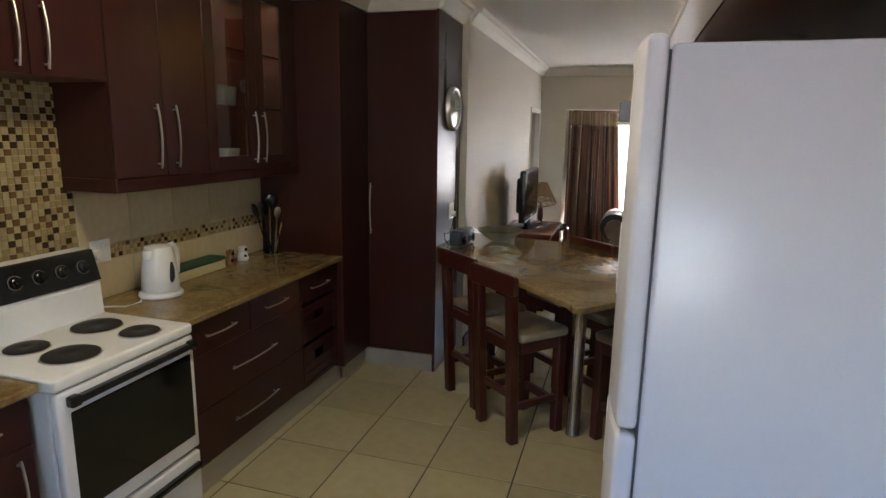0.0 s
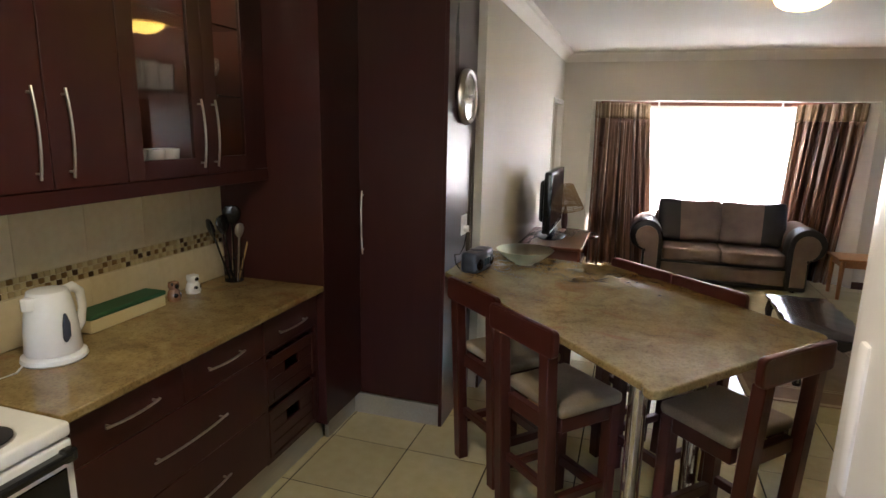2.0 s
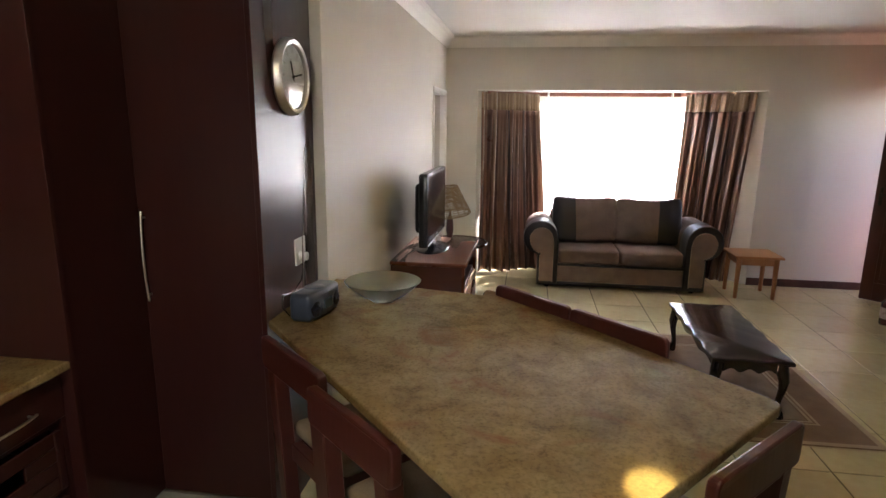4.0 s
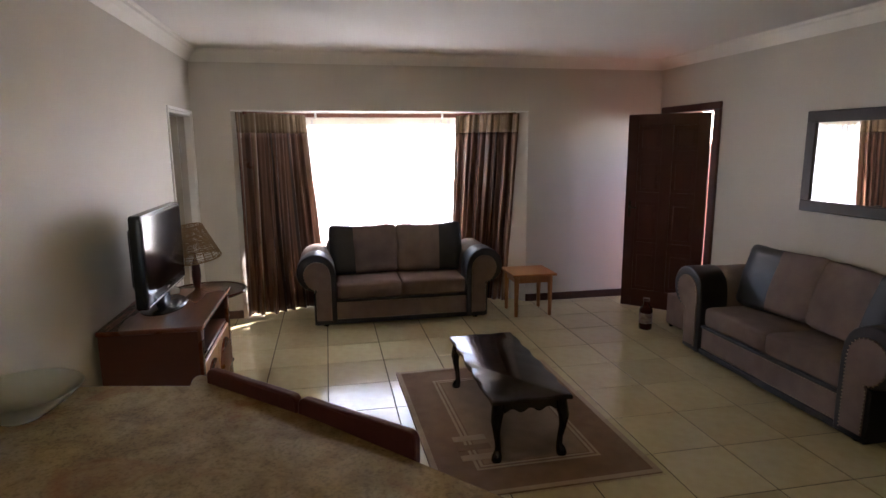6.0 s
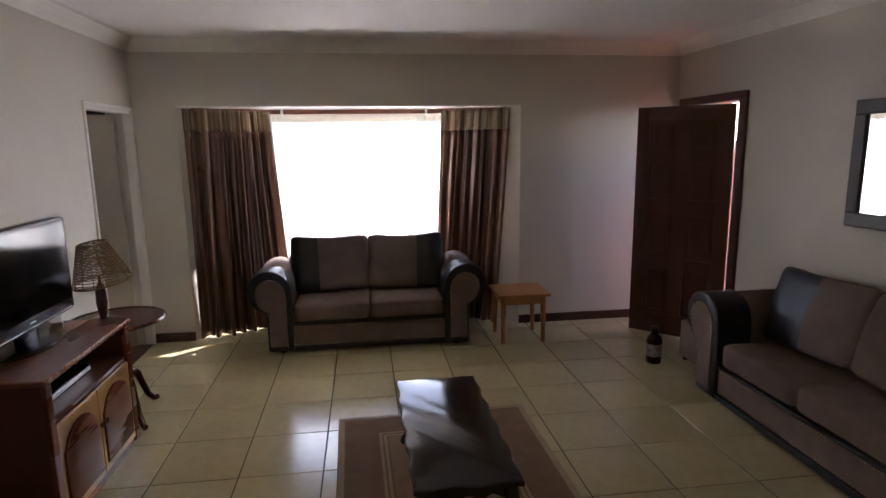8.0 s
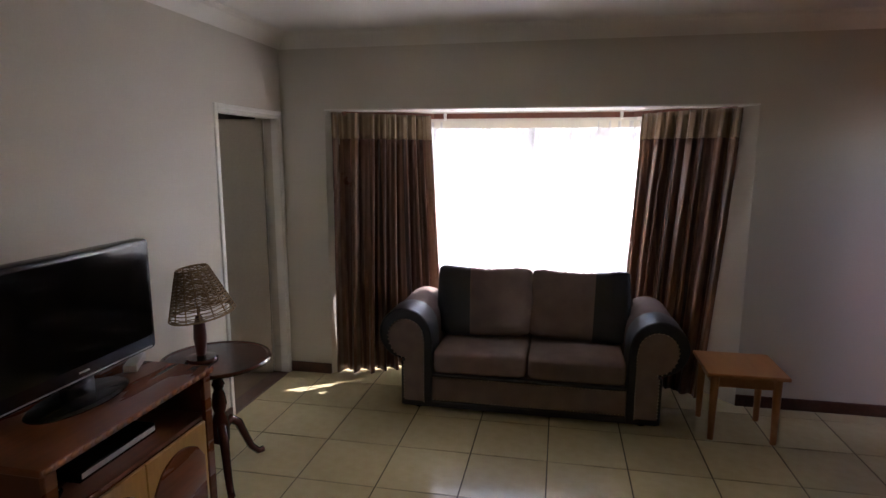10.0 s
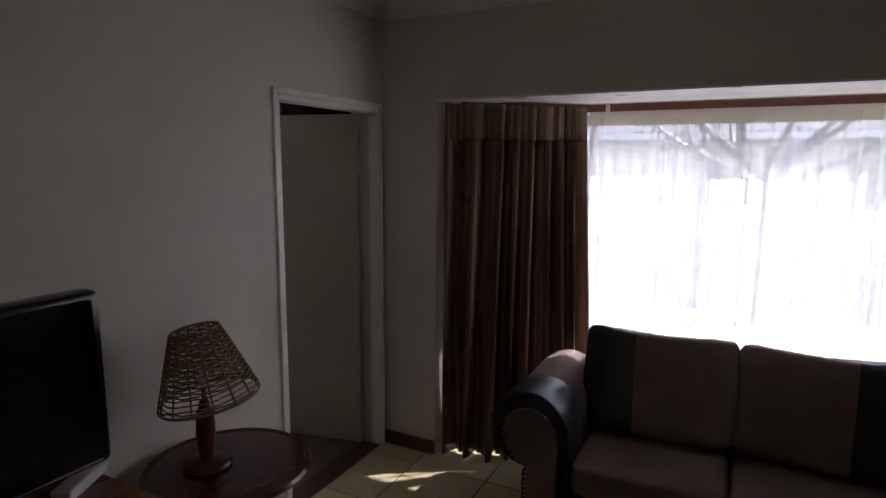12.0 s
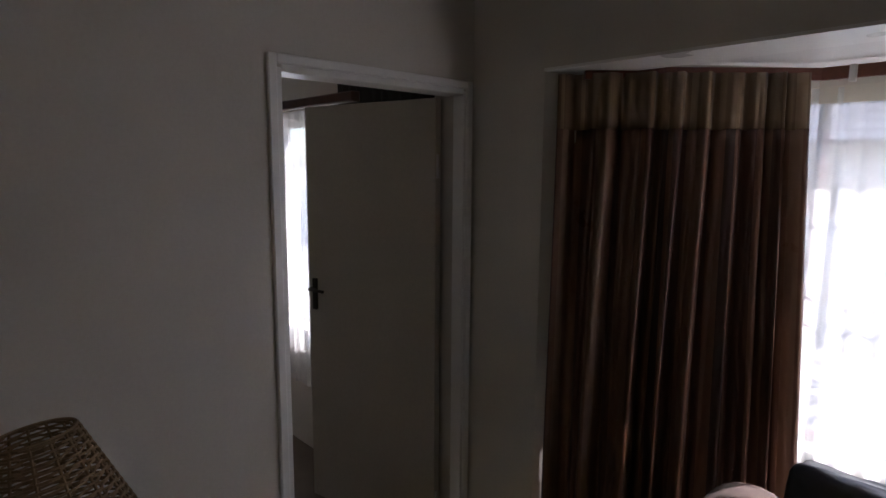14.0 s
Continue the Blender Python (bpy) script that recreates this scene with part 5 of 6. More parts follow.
# ---- living room ----
def pillow(a, b, c, e1=0.45, e2=0.35, nu=28, nv=16):
    """A stuffed cushion: a rounded block with soft corners."""
    bm = bmesh.new()

    def pw(v, e):
        return math.copysign(abs(v) ** e, v)
    rings = []
    for j in range(1, nv):
        ph = -math.pi / 2 + math.pi * j / nv
        ring = []
        for i in range(nu):
            th = 2 * math.pi * i / nu
            ring.append(bm.verts.new((a * pw(math.cos(ph), e1) * pw(math.cos(th), e2), b * pw(math.cos(ph), e1) * pw(math.sin(th), e2), c * pw(math.sin(ph), e1))))
        rings.append(ring)
    lo, hi = bm.verts.new((0, 0, -c)), bm.verts.new((0, 0, c))
    for r0, r1 in zip(rings, rings[1:]):
        for i in range(nu):
            bm.faces.new((r0[i], r0[(i + 1) % nu], r1[(i + 1) % nu], r1[i]))
    for i in range(nu):
        bm.faces.new((lo, rings[0][(i + 1) % nu], rings[0][i]))
        bm.faces.new((hi, rings[-1][i], rings[-1][(i + 1) % nu]))
    return bm


def rumple(bm, amount, scale, seed):
    """Uneven stuffing and creases."""
    bm.normal_update()
    off = Vector((seed * 7.3, seed * 3.1, seed * 1.7))
    for v in bm.verts:
        n = noise.noise(v.co * scale + off) + 0.5 * noise.noise(v.co * scale * 2.7 + off)
        v.co += v.normal * (amount * n)
    return bm


def keep_side(bm, cut, greater):
    """Only the part of a cushion beyond cut on its x axis."""
    bmesh.ops.bisect_plane(bm, geom=bm.verts[:] + bm.edges[:] + bm.faces[:], plane_co=(cut, 0, 0), plane_no=(1, 0, 0), clear_inner=greater, clear_outer=not greater)
    return bm


def arm_profile(sx, grow=0.0, seg=20):
    """A rolled arm seen from the front: a straight column that swells outwards into a scroll."""
    r, cx, cz = 0.172 + grow, 0.082, 0.548
    out = [(-0.098 - grow, 0.035), (-0.098 - grow, 0.50)]
    for k in range(seg + 1):
        a = radians(172 - 262 * k / seg)
        out.append((cx + r * math.cos(a), cz + r * math.sin(a)))
    out += [(0.100 + grow, 0.345), (0.098 + grow, 0.035)]
    return [(sx * x, z) for x, z in out]


def scroll(y0, y1, sx, grow=0.0):
    bm = prism(arm_profile(sx, grow), -y1, -y0, 0.014, 3)
    return moved(bm, pose(0, 0, 0, 90, 0, 0))


def studs(points, r=0.0052):
    bm = bmesh.new()
    for p in points:
        bmesh.ops.create_icosphere(bm, subdivisions=1, radius=r, matrix=Matrix.Translation(p))
    return bm


M_NAIL = plain("antique_nail", (0.30, 0.25, 0.18), 0.3, 0.9)
SOFA_W, SOFA_D = 2.02, 0.80


def sofa(label, m, loose):
    s = thing("sofa", m, label, "sofa", "two matching sofas")
    ax = SOFA_W / 2 - 0.254
    part("base", one_box((-ax + 0.02, 0.030, 0.06), (ax - 0.02, SOFA_D - 0.02, 0.265), 0.010, 2), M_FABRIC, s, "brown cloth base")
    tr1 = part("bottom_trim", one_box((-ax - 0.10, 0.012, 0.025), (ax + 0.10, SOFA_D, 0.072), 0.010, 2), M_LEATHER, s, "black leather trim")
    tr2 = part("seat_trim", one_box((-ax + 0.09, 0.016, 0.246), (ax - 0.09, 0.06, 0.270), 0.008, 2), M_LEATHER, s, "black leather trim")
    for tr, z in ((tr1, 0.078), (tr2, 0.240)):
        part("nailhead_trim", studs([(x, 0.028, z) for x in np.arange(-ax + 0.02, ax - 0.01, 0.024)]), M_NAIL, tr, "row of antique nailheads")["kind"] = "stuff"
    for sx in (-1, 1):
        part("arm", moved(scroll(0.27, SOFA_D - 0.05, sx), pose(sx * ax, 0, 0)), M_FABRIC, s, "brown cloth arm", True)
        f = part("arm_cap", moved(scroll(0.0, 0.272, sx, 0.010), pose(sx * ax, 0, 0)), M_LEATHER, s, "black leather arm front", True)
        face = []
        for x, z in arm_profile(sx):
            dx, dz = x - sx * 0.05, z - 0.50
            face.append((sx * 0.05 + dx * 0.72, max(0.075, 0.50 + dz * (0.72 if dz > 0 else 0.95))))
        part("arm_face", moved(moved(prism(face, 0.0, 0.02, 0.005), pose(0, 0, 0, 90, 0, 0)), pose(sx * ax, 0.008, 0)), M_FABRIC, f, "brown cloth arm face")
        ring_pts = []
        for (x0, z0), (x1, z1) in zip(face, face[1:]):
            n = max(1, int(math.hypot(x1 - x0, z1 - z0) / 0.022))
            ring_pts += [(sx * ax + x0 + (x1 - x0) * k / n, -0.013, z0 + (z1 - z0) * k / n) for k in range(n)]
        part("nailhead_trim", studs(ring_pts), M_NAIL, f)["kind"] = "stuff"
    part("back", rumple(moved(pillow(ax - 0.02, 0.11, 0.31, 0.25, 0.2), pose(0, SOFA_D - 0.12, 0.50)), 0.006, 5, 2), M_FABRIC, s, "brown cloth back", True)
    wq = ax - 0.102
    for k, sx in enumerate((-1, 1)):
        part("seat_cushion", rumple(moved(pillow(wq / 2 - 0.002, 0.29, 0.084, 0.28, 0.18, 36, 18), pose(sx * wq / 2, 0.318, 0.345)), 0.006, 4, 3 + k), M_FABRIC, s, "brown cloth seat cushion", True)
    half = wq / 2 + 0.030
    for k, sx in enumerate((-1, 1)):
        tilt = pose(sx * (half - 0.01), 0.560 - 0.02 * loose, 0.672, -15 - 6 * loose * (k == 0), sx * (1.5 + 2 * loose), sx * -3)
        for leather in (False, True):
            bm = pillow(half, 0.112, 0.258, 0.26, 0.24, 60, 34)
            for v in bm.verts:
                u = v.co.x / half
                top = max(0.0, v.co.z / 0.258)
                v.co.z += top * (0.016 * u * sx + 0.036 * abs(u) ** 7 - 0.020 * (1 - u * u))
                v.co.y *= 1.18 - 0.20 * top - 0.22 * abs(u) ** 5
            rumple(bm, 0.013, 5.0, 11 + k + 5 * loose)
            rumple(bm, 0.005, 17.0, 21 + k)
            keep_side(bm, sx * half * (0.30 - 0.28 * loose * (k == 0)), (sx > 0) == leather)
            part("back_cushion" if not leather else "leather_end", moved(bm, tilt), M_LEATHER if leather else M_FABRIC, s, "black leather cushion end" if leather else "brown cloth back cushion", True)
    for x in (-ax, ax):
        for y in (0.08, SOFA_D - 0.08):
            part("foot", lathe([(0.0, 0.0), (0.025, 0.0), (0.032, 0.026), (0.0, 0.026)], 12, x, y), M_BLACKP, s)
    return s


sofa("two-seat sofa in brown cloth and black leather below the window", pose(1.955, 8.465, 0, 0, 0, 0), 0)
sofa("two-seat sofa in brown cloth and black leather along the wall", pose(4.232, 6.352, 0, 0, 0, -90) @ Matrix.Diagonal((1.03, 0.92, 1.0, 1.0)), 1)

# coffee table on cabriole legs
ct = thing("coffee_table", pose(2.32, 6.29, 0, 0, 0, 0), "low black lacquered coffee table with carved cabriole legs", "coffee table")
HX, HY = 0.232, 0.565
edge = []
for (x0, y0), (x1, y1) in zip([(-HX, -HY), (HX, -HY), (HX, HY), (-HX, HY)], [(HX, -HY), (HX, HY), (-HX, HY), (-HX, -HY)]):
    n = 16 if abs(x1 - x0) > 0.1 else 36
    for k in range(n):
        f = k / n
        w = 0.007 * math.sin(f * math.pi * (4 if n == 16 else 10)) * min(1, 6 * f, 6 * (1 - f))
        nx, ny = (y1 - y0), -(x1 - x0)
        ln = math.hypot(nx, ny)
        edge.append((x0 + (x1 - x0) * f + nx / ln * w, y0 + (y1 - y0) * f + ny / ln * w))
part("tabletop", prism(edge, 0.355, 0.385, 0.010, 3), M_BLACKW, ct, "polished black top with a scalloped rim", True)


def scalloped(length):
    pts = [(-length / 2, 0.355)]
    for k in range(25):
        f = k / 24
        pts.append((-length / 2 + length * f, 0.300 - 0.012 * math.cos(f * 2 * math.pi * 3)))
    pts.append((length / 2, 0.355))
    return moved(prism(pts, -0.011, 0.011, 0.002), pose(0, 0, 0, 90, 0, 0))


for y in (-HY + 0.05, HY - 0.05):
    part("apron", moved(scalloped(0.32), pose(0, y, 0)), M_BLACKW, ct, "carved apron")
for x in (-HX + 0.045, HX - 0.045):
    part("apron", moved(scalloped(0.98), pose(x, 0, 0, 0, 0, 90)), M_BLACKW, ct, "carved apron")
for sx in (-1, 1):
    for sy in (-1, 1):
        prof = [(0.0, 0.352, 0.034), (0.008, 0.30, 0.036), (0.022, 0.25, 0.031), (0.018, 0.19, 0.022), (0.004, 0.12, 0.017), (0.0, 0.07, 0.018), (0.010, 0.04, 0.028), (0.016, 0.018, 0.030), (0.014, 0.0, 0.024)]
        bx, by = sx * (HX - 0.05), sy * (HY - 0.055)
        part("leg", tube([(bx + sx * o * 0.7, by + sy * o * 0.7, z) for o, z, _ in prof], [r for _, _, r in prof], 12), M_BLACKW, ct, "", True)

# rug
rg = thing("rug", pose(2.352, 6.33, 0, 0, 0, 1.2), "brown woven rug with beige border lines", "rug")
RX, RY = 0.61, 0.86
part("woven_base", prism(rounded([(-RX, -RY), (RX, -RY), (RX, RY), (-RX, RY)], 0.012, 2), 0.0, 0.008, 0.003), M_RUGB, rg)


def ring(x, y, w, z0, z1):
    return boxes(((-x, -y, z0), (x, -y + w, z1)), ((-x, y - w, z0), (x, y, z1)), ((-x, -y + w, z0), (-x + w, y - w, z1)), ((x - w, -y + w, z0), (x, y - w, z1)))


part("border", ring(RX - 0.003, RY - 0.003, 0.035, 0.006, 0.0095), M_RUGC, rg, "beige woven border")
part("inner_line", ring(RX - 0.245, RY - 0.235, 0.045, 0.006, 0.0095), M_RUGC, rg, "beige woven line")
part("inner_line", ring(RX - 0.262, RY - 0.252, 0.010, 0.0065, 0.0103), M_RUGB, rg)
part("field", one_box((-RX + 0.30, -RY + 0.29, 0.006), (RX - 0.30, RY - 0.29, 0.0092)), mat("rug_field", (0.27, 0.185, 0.115), (0.21, 0.14, 0.085), rough=1.0, scale=10, fine=260, bump=0.5), rg, "tan woven field")
for k in range(3):
    part("motif", one_box((-0.42, -0.52 + 0.11 * k, 0.0066), (-0.22, -0.46 + 0.11 * k, 0.0106)), M_RUGB if k % 2 else M_RUGC, rg)
rf = random.Random(3)
for sy in (-1, 1):
    fringe = bmesh.new()
    for k in range(150):
        x = -RX + 2 * RX * (k + 0.5) / 150
        dx = rf.uniform(-0.006, 0.006)
        y = sy * RY
        q = [(x - 0.0022, y, 0.004), (x + 0.0022, y, 0.004), (x + 0.0022 + dx, y + sy * rf.uniform(0.012, 0.02), 0.0015), (x - 0.0022 + dx, y + sy * rf.uniform(0.012, 0.02), 0.0015)]
        fringe.faces.new([fringe.verts.new(p) for p in q])
    part("fringe", fringe, M_RUGC, rg, "short beige fringe")["kind"] = "stuff"

# pine side table
pt = thing("side_table", pose(3.30, 8.60, 0), "small square pine side table beside the sofa", "side table")
part("tabletop", one_box((-0.235, -0.22, 0.425), (0.235, 0.22, 0.450), 0.006, 2), M_PINE, pt)
for sx in (-1, 1):
    for sy in (-1, 1):
        part("leg", tube([(sx * 0.18, sy * 0.165, 0.424), (sx * 0.18, sy * 0.165, 0.33), (sx * 0.182, sy * 0.167, 0.15), (sx * 0.182, sy * 0.167, 0.0)], [0.028, 0.026, 0.022, 0.019], 10), M_PINE, pt, "", True)
    part("apron", one_box((sx * 0.18 - 0.009, -0.15, 0.35), (sx * 0.18 + 0.009, 0.15, 0.424), 0.002), M_PINE, pt)
    part("apron", one_box((-0.16, sx * 0.165 - 0.009, 0.35), (0.16, sx * 0.165 + 0.009, 0.424), 0.002), M_PINE, pt)

# mirror
mr_ = thing("wall_mirror", pose(EAST - 0.026, 6.21, 1.607, 0, 0, 2.0), "wide wall mirror in a dark wooden frame", "mirror")
MY, MZ, FW = 0.615, 0.378, 0.085
part("frame", boxes(((-0.035, -MY, -MZ), (0.0, MY, -MZ + FW)), ((-0.035, -MY, MZ - FW), (0.0, MY, MZ)), ((-0.035, -MY, -MZ + FW), (0.0, -MY + FW, MZ - FW)), ((-0.035, MY - FW, -MZ + FW), (0.0, MY, MZ - FW)), bev=0.006), mat("mirror_frame_wood", (0.030, 0.014, 0.010), (0.018, 0.009, 0.007), rough=0.45, scale=6, fine=60, bump=0.1), mr_, "dark stained wooden frame")
part("glass", one_box((-0.018, -MY + FW, -MZ + FW), (-0.010, MY - FW, MZ - FW)), M_MIRROR, mr_, "silvered mirror glass")

# bottle and footstool by the door
bt = thing("bottle", pose(4.208, 7.80, 0), "dark brown glass bottle with a pale label on the floor", "bottle")
part("body", lathe([(0.0, 0.0), (0.056, 0.0), (0.061, 0.01), (0.061, 0.185), (0.054, 0.21), (0.030, 0.232), (0.026, 0.27), (0.029, 0.275), (0.029, 0.292), (0.0, 0.293)], 24), plain("brown_glass", (0.045, 0.012, 0.010), 0.08), bt, "", True)
part("label_band", lathe([(0.0615, 0.06), (0.0622, 0.061), (0.0622, 0.16), (0.0615, 0.161)], 24), mat("bottle_label", (0.36, 0.30, 0.26), (0.10, 0.03, 0.03), rough=0.6, scale=40, fine=120, mix=0.8), bt, "pale paper label", True)
part("cap", lathe([(0.0, 0.30), (0.031, 0.30), (0.031, 0.272), (0.029, 0.272)], 18), plain("dark_cap", (0.05, 0.012, 0.012), 0.4), bt, "", True)
fs = thing("footstool", pose(4.62, 7.66, 0), "low square brown cloth footstool between sofa and door", "footstool")
part("cushion", one_box((-0.17, -0.19, 0.03), (0.17, 0.19, 0.33), 0.02, 3), M_FABRIC, fs, "", True)
for sx in (-1, 1):
    for sy in (-1, 1):
        part("foot", lathe([(0.0, 0.0), (0.018, 0.0), (0.02, 0.032), (0.0, 0.032)], 10, sx * 0.13, sy * 0.15), M_BLACKP, fs)

# ---- television cabinet ----
M_CHERRY = mat("cherry_veneer", (0.20, 0.065, 0.028), (0.13, 0.038, 0.017), rough=0.28, scale=5, fine=40, stretch=(1, 0.12, 1), bump=0.04, mix=0.5)
M_CHERRYSIDE = mat("cherry_side_veneer", (0.125, 0.036, 0.017), (0.085, 0.024, 0.012), rough=0.35, scale=14, fine=70, stretch=(0.12, 1, 1), bump=0.04, mix=1.6)
M_OAK = mat("yellow_veneer", (0.50, 0.27, 0.075), (0.40, 0.20, 0.055), rough=0.32, scale=6, fine=50, stretch=(1, 1, 0.2), bump=0.04)
tc_ = thing("television_cabinet", pose(0, 0, 0), "cherry wood television cabinet with two arched doors", "television cabinet")
CY0, CY1, CX, CZ = 6.14, 7.09, 0.56, 0.785
for lo, hi in (((0.025, CY0 + 0.02, 0.03), (CX - 0.03, CY0 + 0.04, CZ - 0.028)), ((0.025, CY1 - 0.04, 0.03), (CX - 0.03, CY1 - 0.02, CZ - 0.028)), ((0.025, CY0 + 0.04, 0.05), (CX - 0.05, CY1 - 0.04, 0.07)),
                      ((0.025, CY0 + 0.04, 0.545), (CX - 0.035, CY1 - 0.04, 0.565)), ((0.025, CY0 + 0.04, 0.07), (0.033, CY1 - 0.04, CZ - 0.028))):
    part("board", one_box(lo, hi, 0.001), M_CHERRYSIDE if hi[1] - lo[1] < 0.05 else M_CHERRY, tc_)
part("tabletop", prism(rounded([(0.02, CY0), (CX, CY0), (CX, CY1), (0.02, CY1)], 0.012, 3), CZ - 0.027, CZ, 0.006, 2), M_CHERRY, tc_)
bead_bm = bmesh.new()
bmesh.ops.create_uvsphere(bead_bm, u_segments=10, v_segments=6, radius=0.0135, matrix=Matrix.Diagonal((0.5, 1.5, 0.9, 1)))
bead_me = mesh_of("bead", bead_bm, mat("lacquered_bead", (0.34, 0.15, 0.07), (0.25, 0.10, 0.045), rough=0.09, scale=8, fine=60, bump=0.0, coat=0.8), True)
for k in range(18):
    bd = new("bead", bead_me)
    bd.parent = tc_
    bd.location = (CX, CY0 + 0.03 + k * (CY1 - CY0 - 0.06) / 17, CZ - 0.012)
part("plinth", one_box((0.06, CY0 + 0.03, 0.0), (CX - 0.045, CY1 - 0.03, 0.052), 0.004), M_CHERRY, tc_)
for yy in (CY0 + 0.02, CY1 - 0.07):
    part("stile", one_box((CX - 0.035, yy, 0.05), (CX - 0.012, yy + 0.05, CZ - 0.028), 0.003), M_CHERRY, tc_)
ym = (CY0 + CY1) / 2
for a, b in ((CY0 + 0.072, ym - 0.002), (ym + 0.002, CY1 - 0.072)):
    d = part("door", one_box((CX - 0.034, a, 0.075), (CX - 0.016, b, 0.542), 0.003), M_OAK, tc_, "yellow veneered door")
    wd = b - a
    mid = (a + b) / 2
    arch = [(-(wd / 2 - 0.0), 0.085), ((wd / 2 - 0.0), 0.085)]
    arc = []
    for k in range(15):
        f = k / 14
        x = (wd / 2 - 0.03) * (1 - 2 * f)
        arc.append((x, 0.40 + 0.095 * math.cos((x / (wd / 2 - 0.03)) * math.pi / 2) ** 0.7 - 0.012 * (abs(f - 0.5) > 0.42)))
    fieldp = [(-(wd / 2 - 0.03), 0.12), ((wd / 2 - 0.03), 0.12)] + arc
    bm = prism(fieldp, -0.008, 0.008, 0.005, 2)
    moved(bm, pose(CX - 0.014, mid, 0, 90, 0, 90))
    part("arched_panel", bm, M_CHERRY, d, "arched cherry panel", True)
    kx = b - 0.025 if b < ym + 0.01 else a + 0.025
    part("knob", moved(lathe([(0.0, 0.0), (0.006, 0.0), (0.006, 0.012), (0.013, 0.016), (0.014, 0.024), (0.0, 0.03)], 14), pose(CX - 0.016, kx, 0.36, 0, 90, 0)), M_BRASS, d, "brass knob", True)
dv = thing("disc_player", pose(0.30, 6.62, 0.566), "flat black disc player inside the cabinet", "disc player")
part("body", one_box((-0.12, -0.21, 0.0), (0.13, 0.21, 0.045), 0.004), M_BLACKP, dv)
part("front_strip", one_box((0.1302, -0.20, 0.015), (0.133, 0.20, 0.035)), M_STEEL, dv)
cb = thing("remote_control", pose(0.43, 6.28, 0.567, 0, 0, 30), "small black remote control lying in the cabinet", "remote control")
part("body", one_box((-0.022, -0.075, 0.0), (0.022, 0.075, 0.02), 0.004), M_BLACKP, cb)
part("button_pad", one_box((-0.014, -0.05, 0.0202), (0.014, 0.06, 0.022)), plain("grey_keys", (0.25, 0.25, 0.26), 0.5), cb)

tv = thing("television", pose(0.245, 6.635, CZ, 0, 0, 0), "black flat television on an oval stand", "television")
TW, TZ0, TZ1 = 0.43, 0.085, 0.606
part("body", moved(prism(rounded([(-TW, TZ0), (TW, TZ0), (TW, TZ1), (-TW, TZ1)], 0.025, 4), -0.030, 0.035, 0.012, 2), Matrix(((0, 0, 1, 0), (1, 0, 0, 0), (0, 1, 0, 0), (0, 0, 0, 1)))), M_BLACKP, tv, "glossy black casing", True)
part("back_hump", one_box((-0.085, -0.30, TZ0 + 0.08), (-0.025, 0.30, TZ1 - 0.08), 0.03, 3), M_BLACKP, tv, "", True)
part("screen", one_box((0.034, -TW + 0.024, TZ0 + 0.066), (0.0365, TW - 0.024, TZ1 - 0.024), 0.001), M_SCREEN, tv, "dark glass screen")
part("silver_line", one_box((0.0345, -TW + 0.03, TZ0 + 0.012), (0.0375, TW - 0.03, TZ0 + 0.017)), M_STEEL, tv, "thin silver line")
part("maker_mark", one_box((0.0352, -0.026, TZ0 + 0.036), (0.0362, 0.026, TZ0 + 0.043)), M_STEEL, tv)
part("neck", one_box((-0.03, -0.07, 0.015), (0.02, 0.07, TZ0 + 0.01), 0.008, 2), M_BLACKP, tv, "", True)
fb = lathe([(0.0, 0.0), (0.2, 0.0), (0.205, 0.006), (0.19, 0.016), (0.0, 0.022)], 40)
bmesh.ops.scale(fb, vec=(0.62, 1.15, 1.0), verts=fb.verts)
part("stand", fb, M_BLACKP, tv, "glossy oval stand", True)
wb = solid("decoder_box", one_box((-0.03, -0.095, 0.0), (0.03, 0.095, 0.036), 0.006, 2), M_WHITEP, "flat white plastic box lying beside the television", "box", "", False, pose(0.195, 7.015, CZ, 0, 0, 27))

# round table and its lamp
M_RTAB = mat("red_brown_wood", (0.085, 0.024, 0.016), (0.055, 0.015, 0.011), rough=0.2, scale=5, fine=40, stretch=(1, 0.2, 1), bump=0.04, mix=1.2)
rtb = thing("pedestal_table", pose(0.335, 7.45, 0), "round dark wooden pedestal table on three curved legs", "pedestal table")
part("tabletop", lathe([(0.0, 0.655), (0.265, 0.655), (0.283, 0.662), (0.29, 0.672), (0.283, 0.684), (0.27, 0.684), (0.265, 0.680), (0.0, 0.680)], 48), M_RTAB, rtb, "round top with a moulded rim", True)
part("column", lathe([(0.05, 0.655), (0.05, 0.64), (0.028, 0.62), (0.024, 0.56), (0.036, 0.53), (0.024, 0.50), (0.034, 0.47), (0.042, 0.42), (0.030, 0.37), (0.040, 0.34), (0.050, 0.30), (0.045, 0.20), (0.02, 0.18), (0.0, 0.18)], 24), M_RTAB, rtb, "turned column", True)
for k in range(3):
    a = radians(-50 + 120 * k)
    pts = [(0.02, 0.28), (0.07, 0.30), (0.12, 0.26), (0.16, 0.17), (0.20, 0.08), (0.25, 0.025), (0.285, 0.02)]
    part("leg", tube([(r * math.cos(a), r * math.sin(a), z) for r, z in pts], [0.026, 0.028, 0.025, 0.022, 0.020, 0.019, 0.019], 10), M_RTAB, rtb, "", True)
lp = thing("table_lamp", pose(0.275, 7.41, 0.680), "dark wooden table lamp with a woven cane shade", "table lamp")
part("foot", lathe([(0.0, 0.0), (0.082, 0.0), (0.085, 0.008), (0.078, 0.018), (0.03, 0.026), (0.0, 0.027)], 32), M_RTAB, lp, "", True)
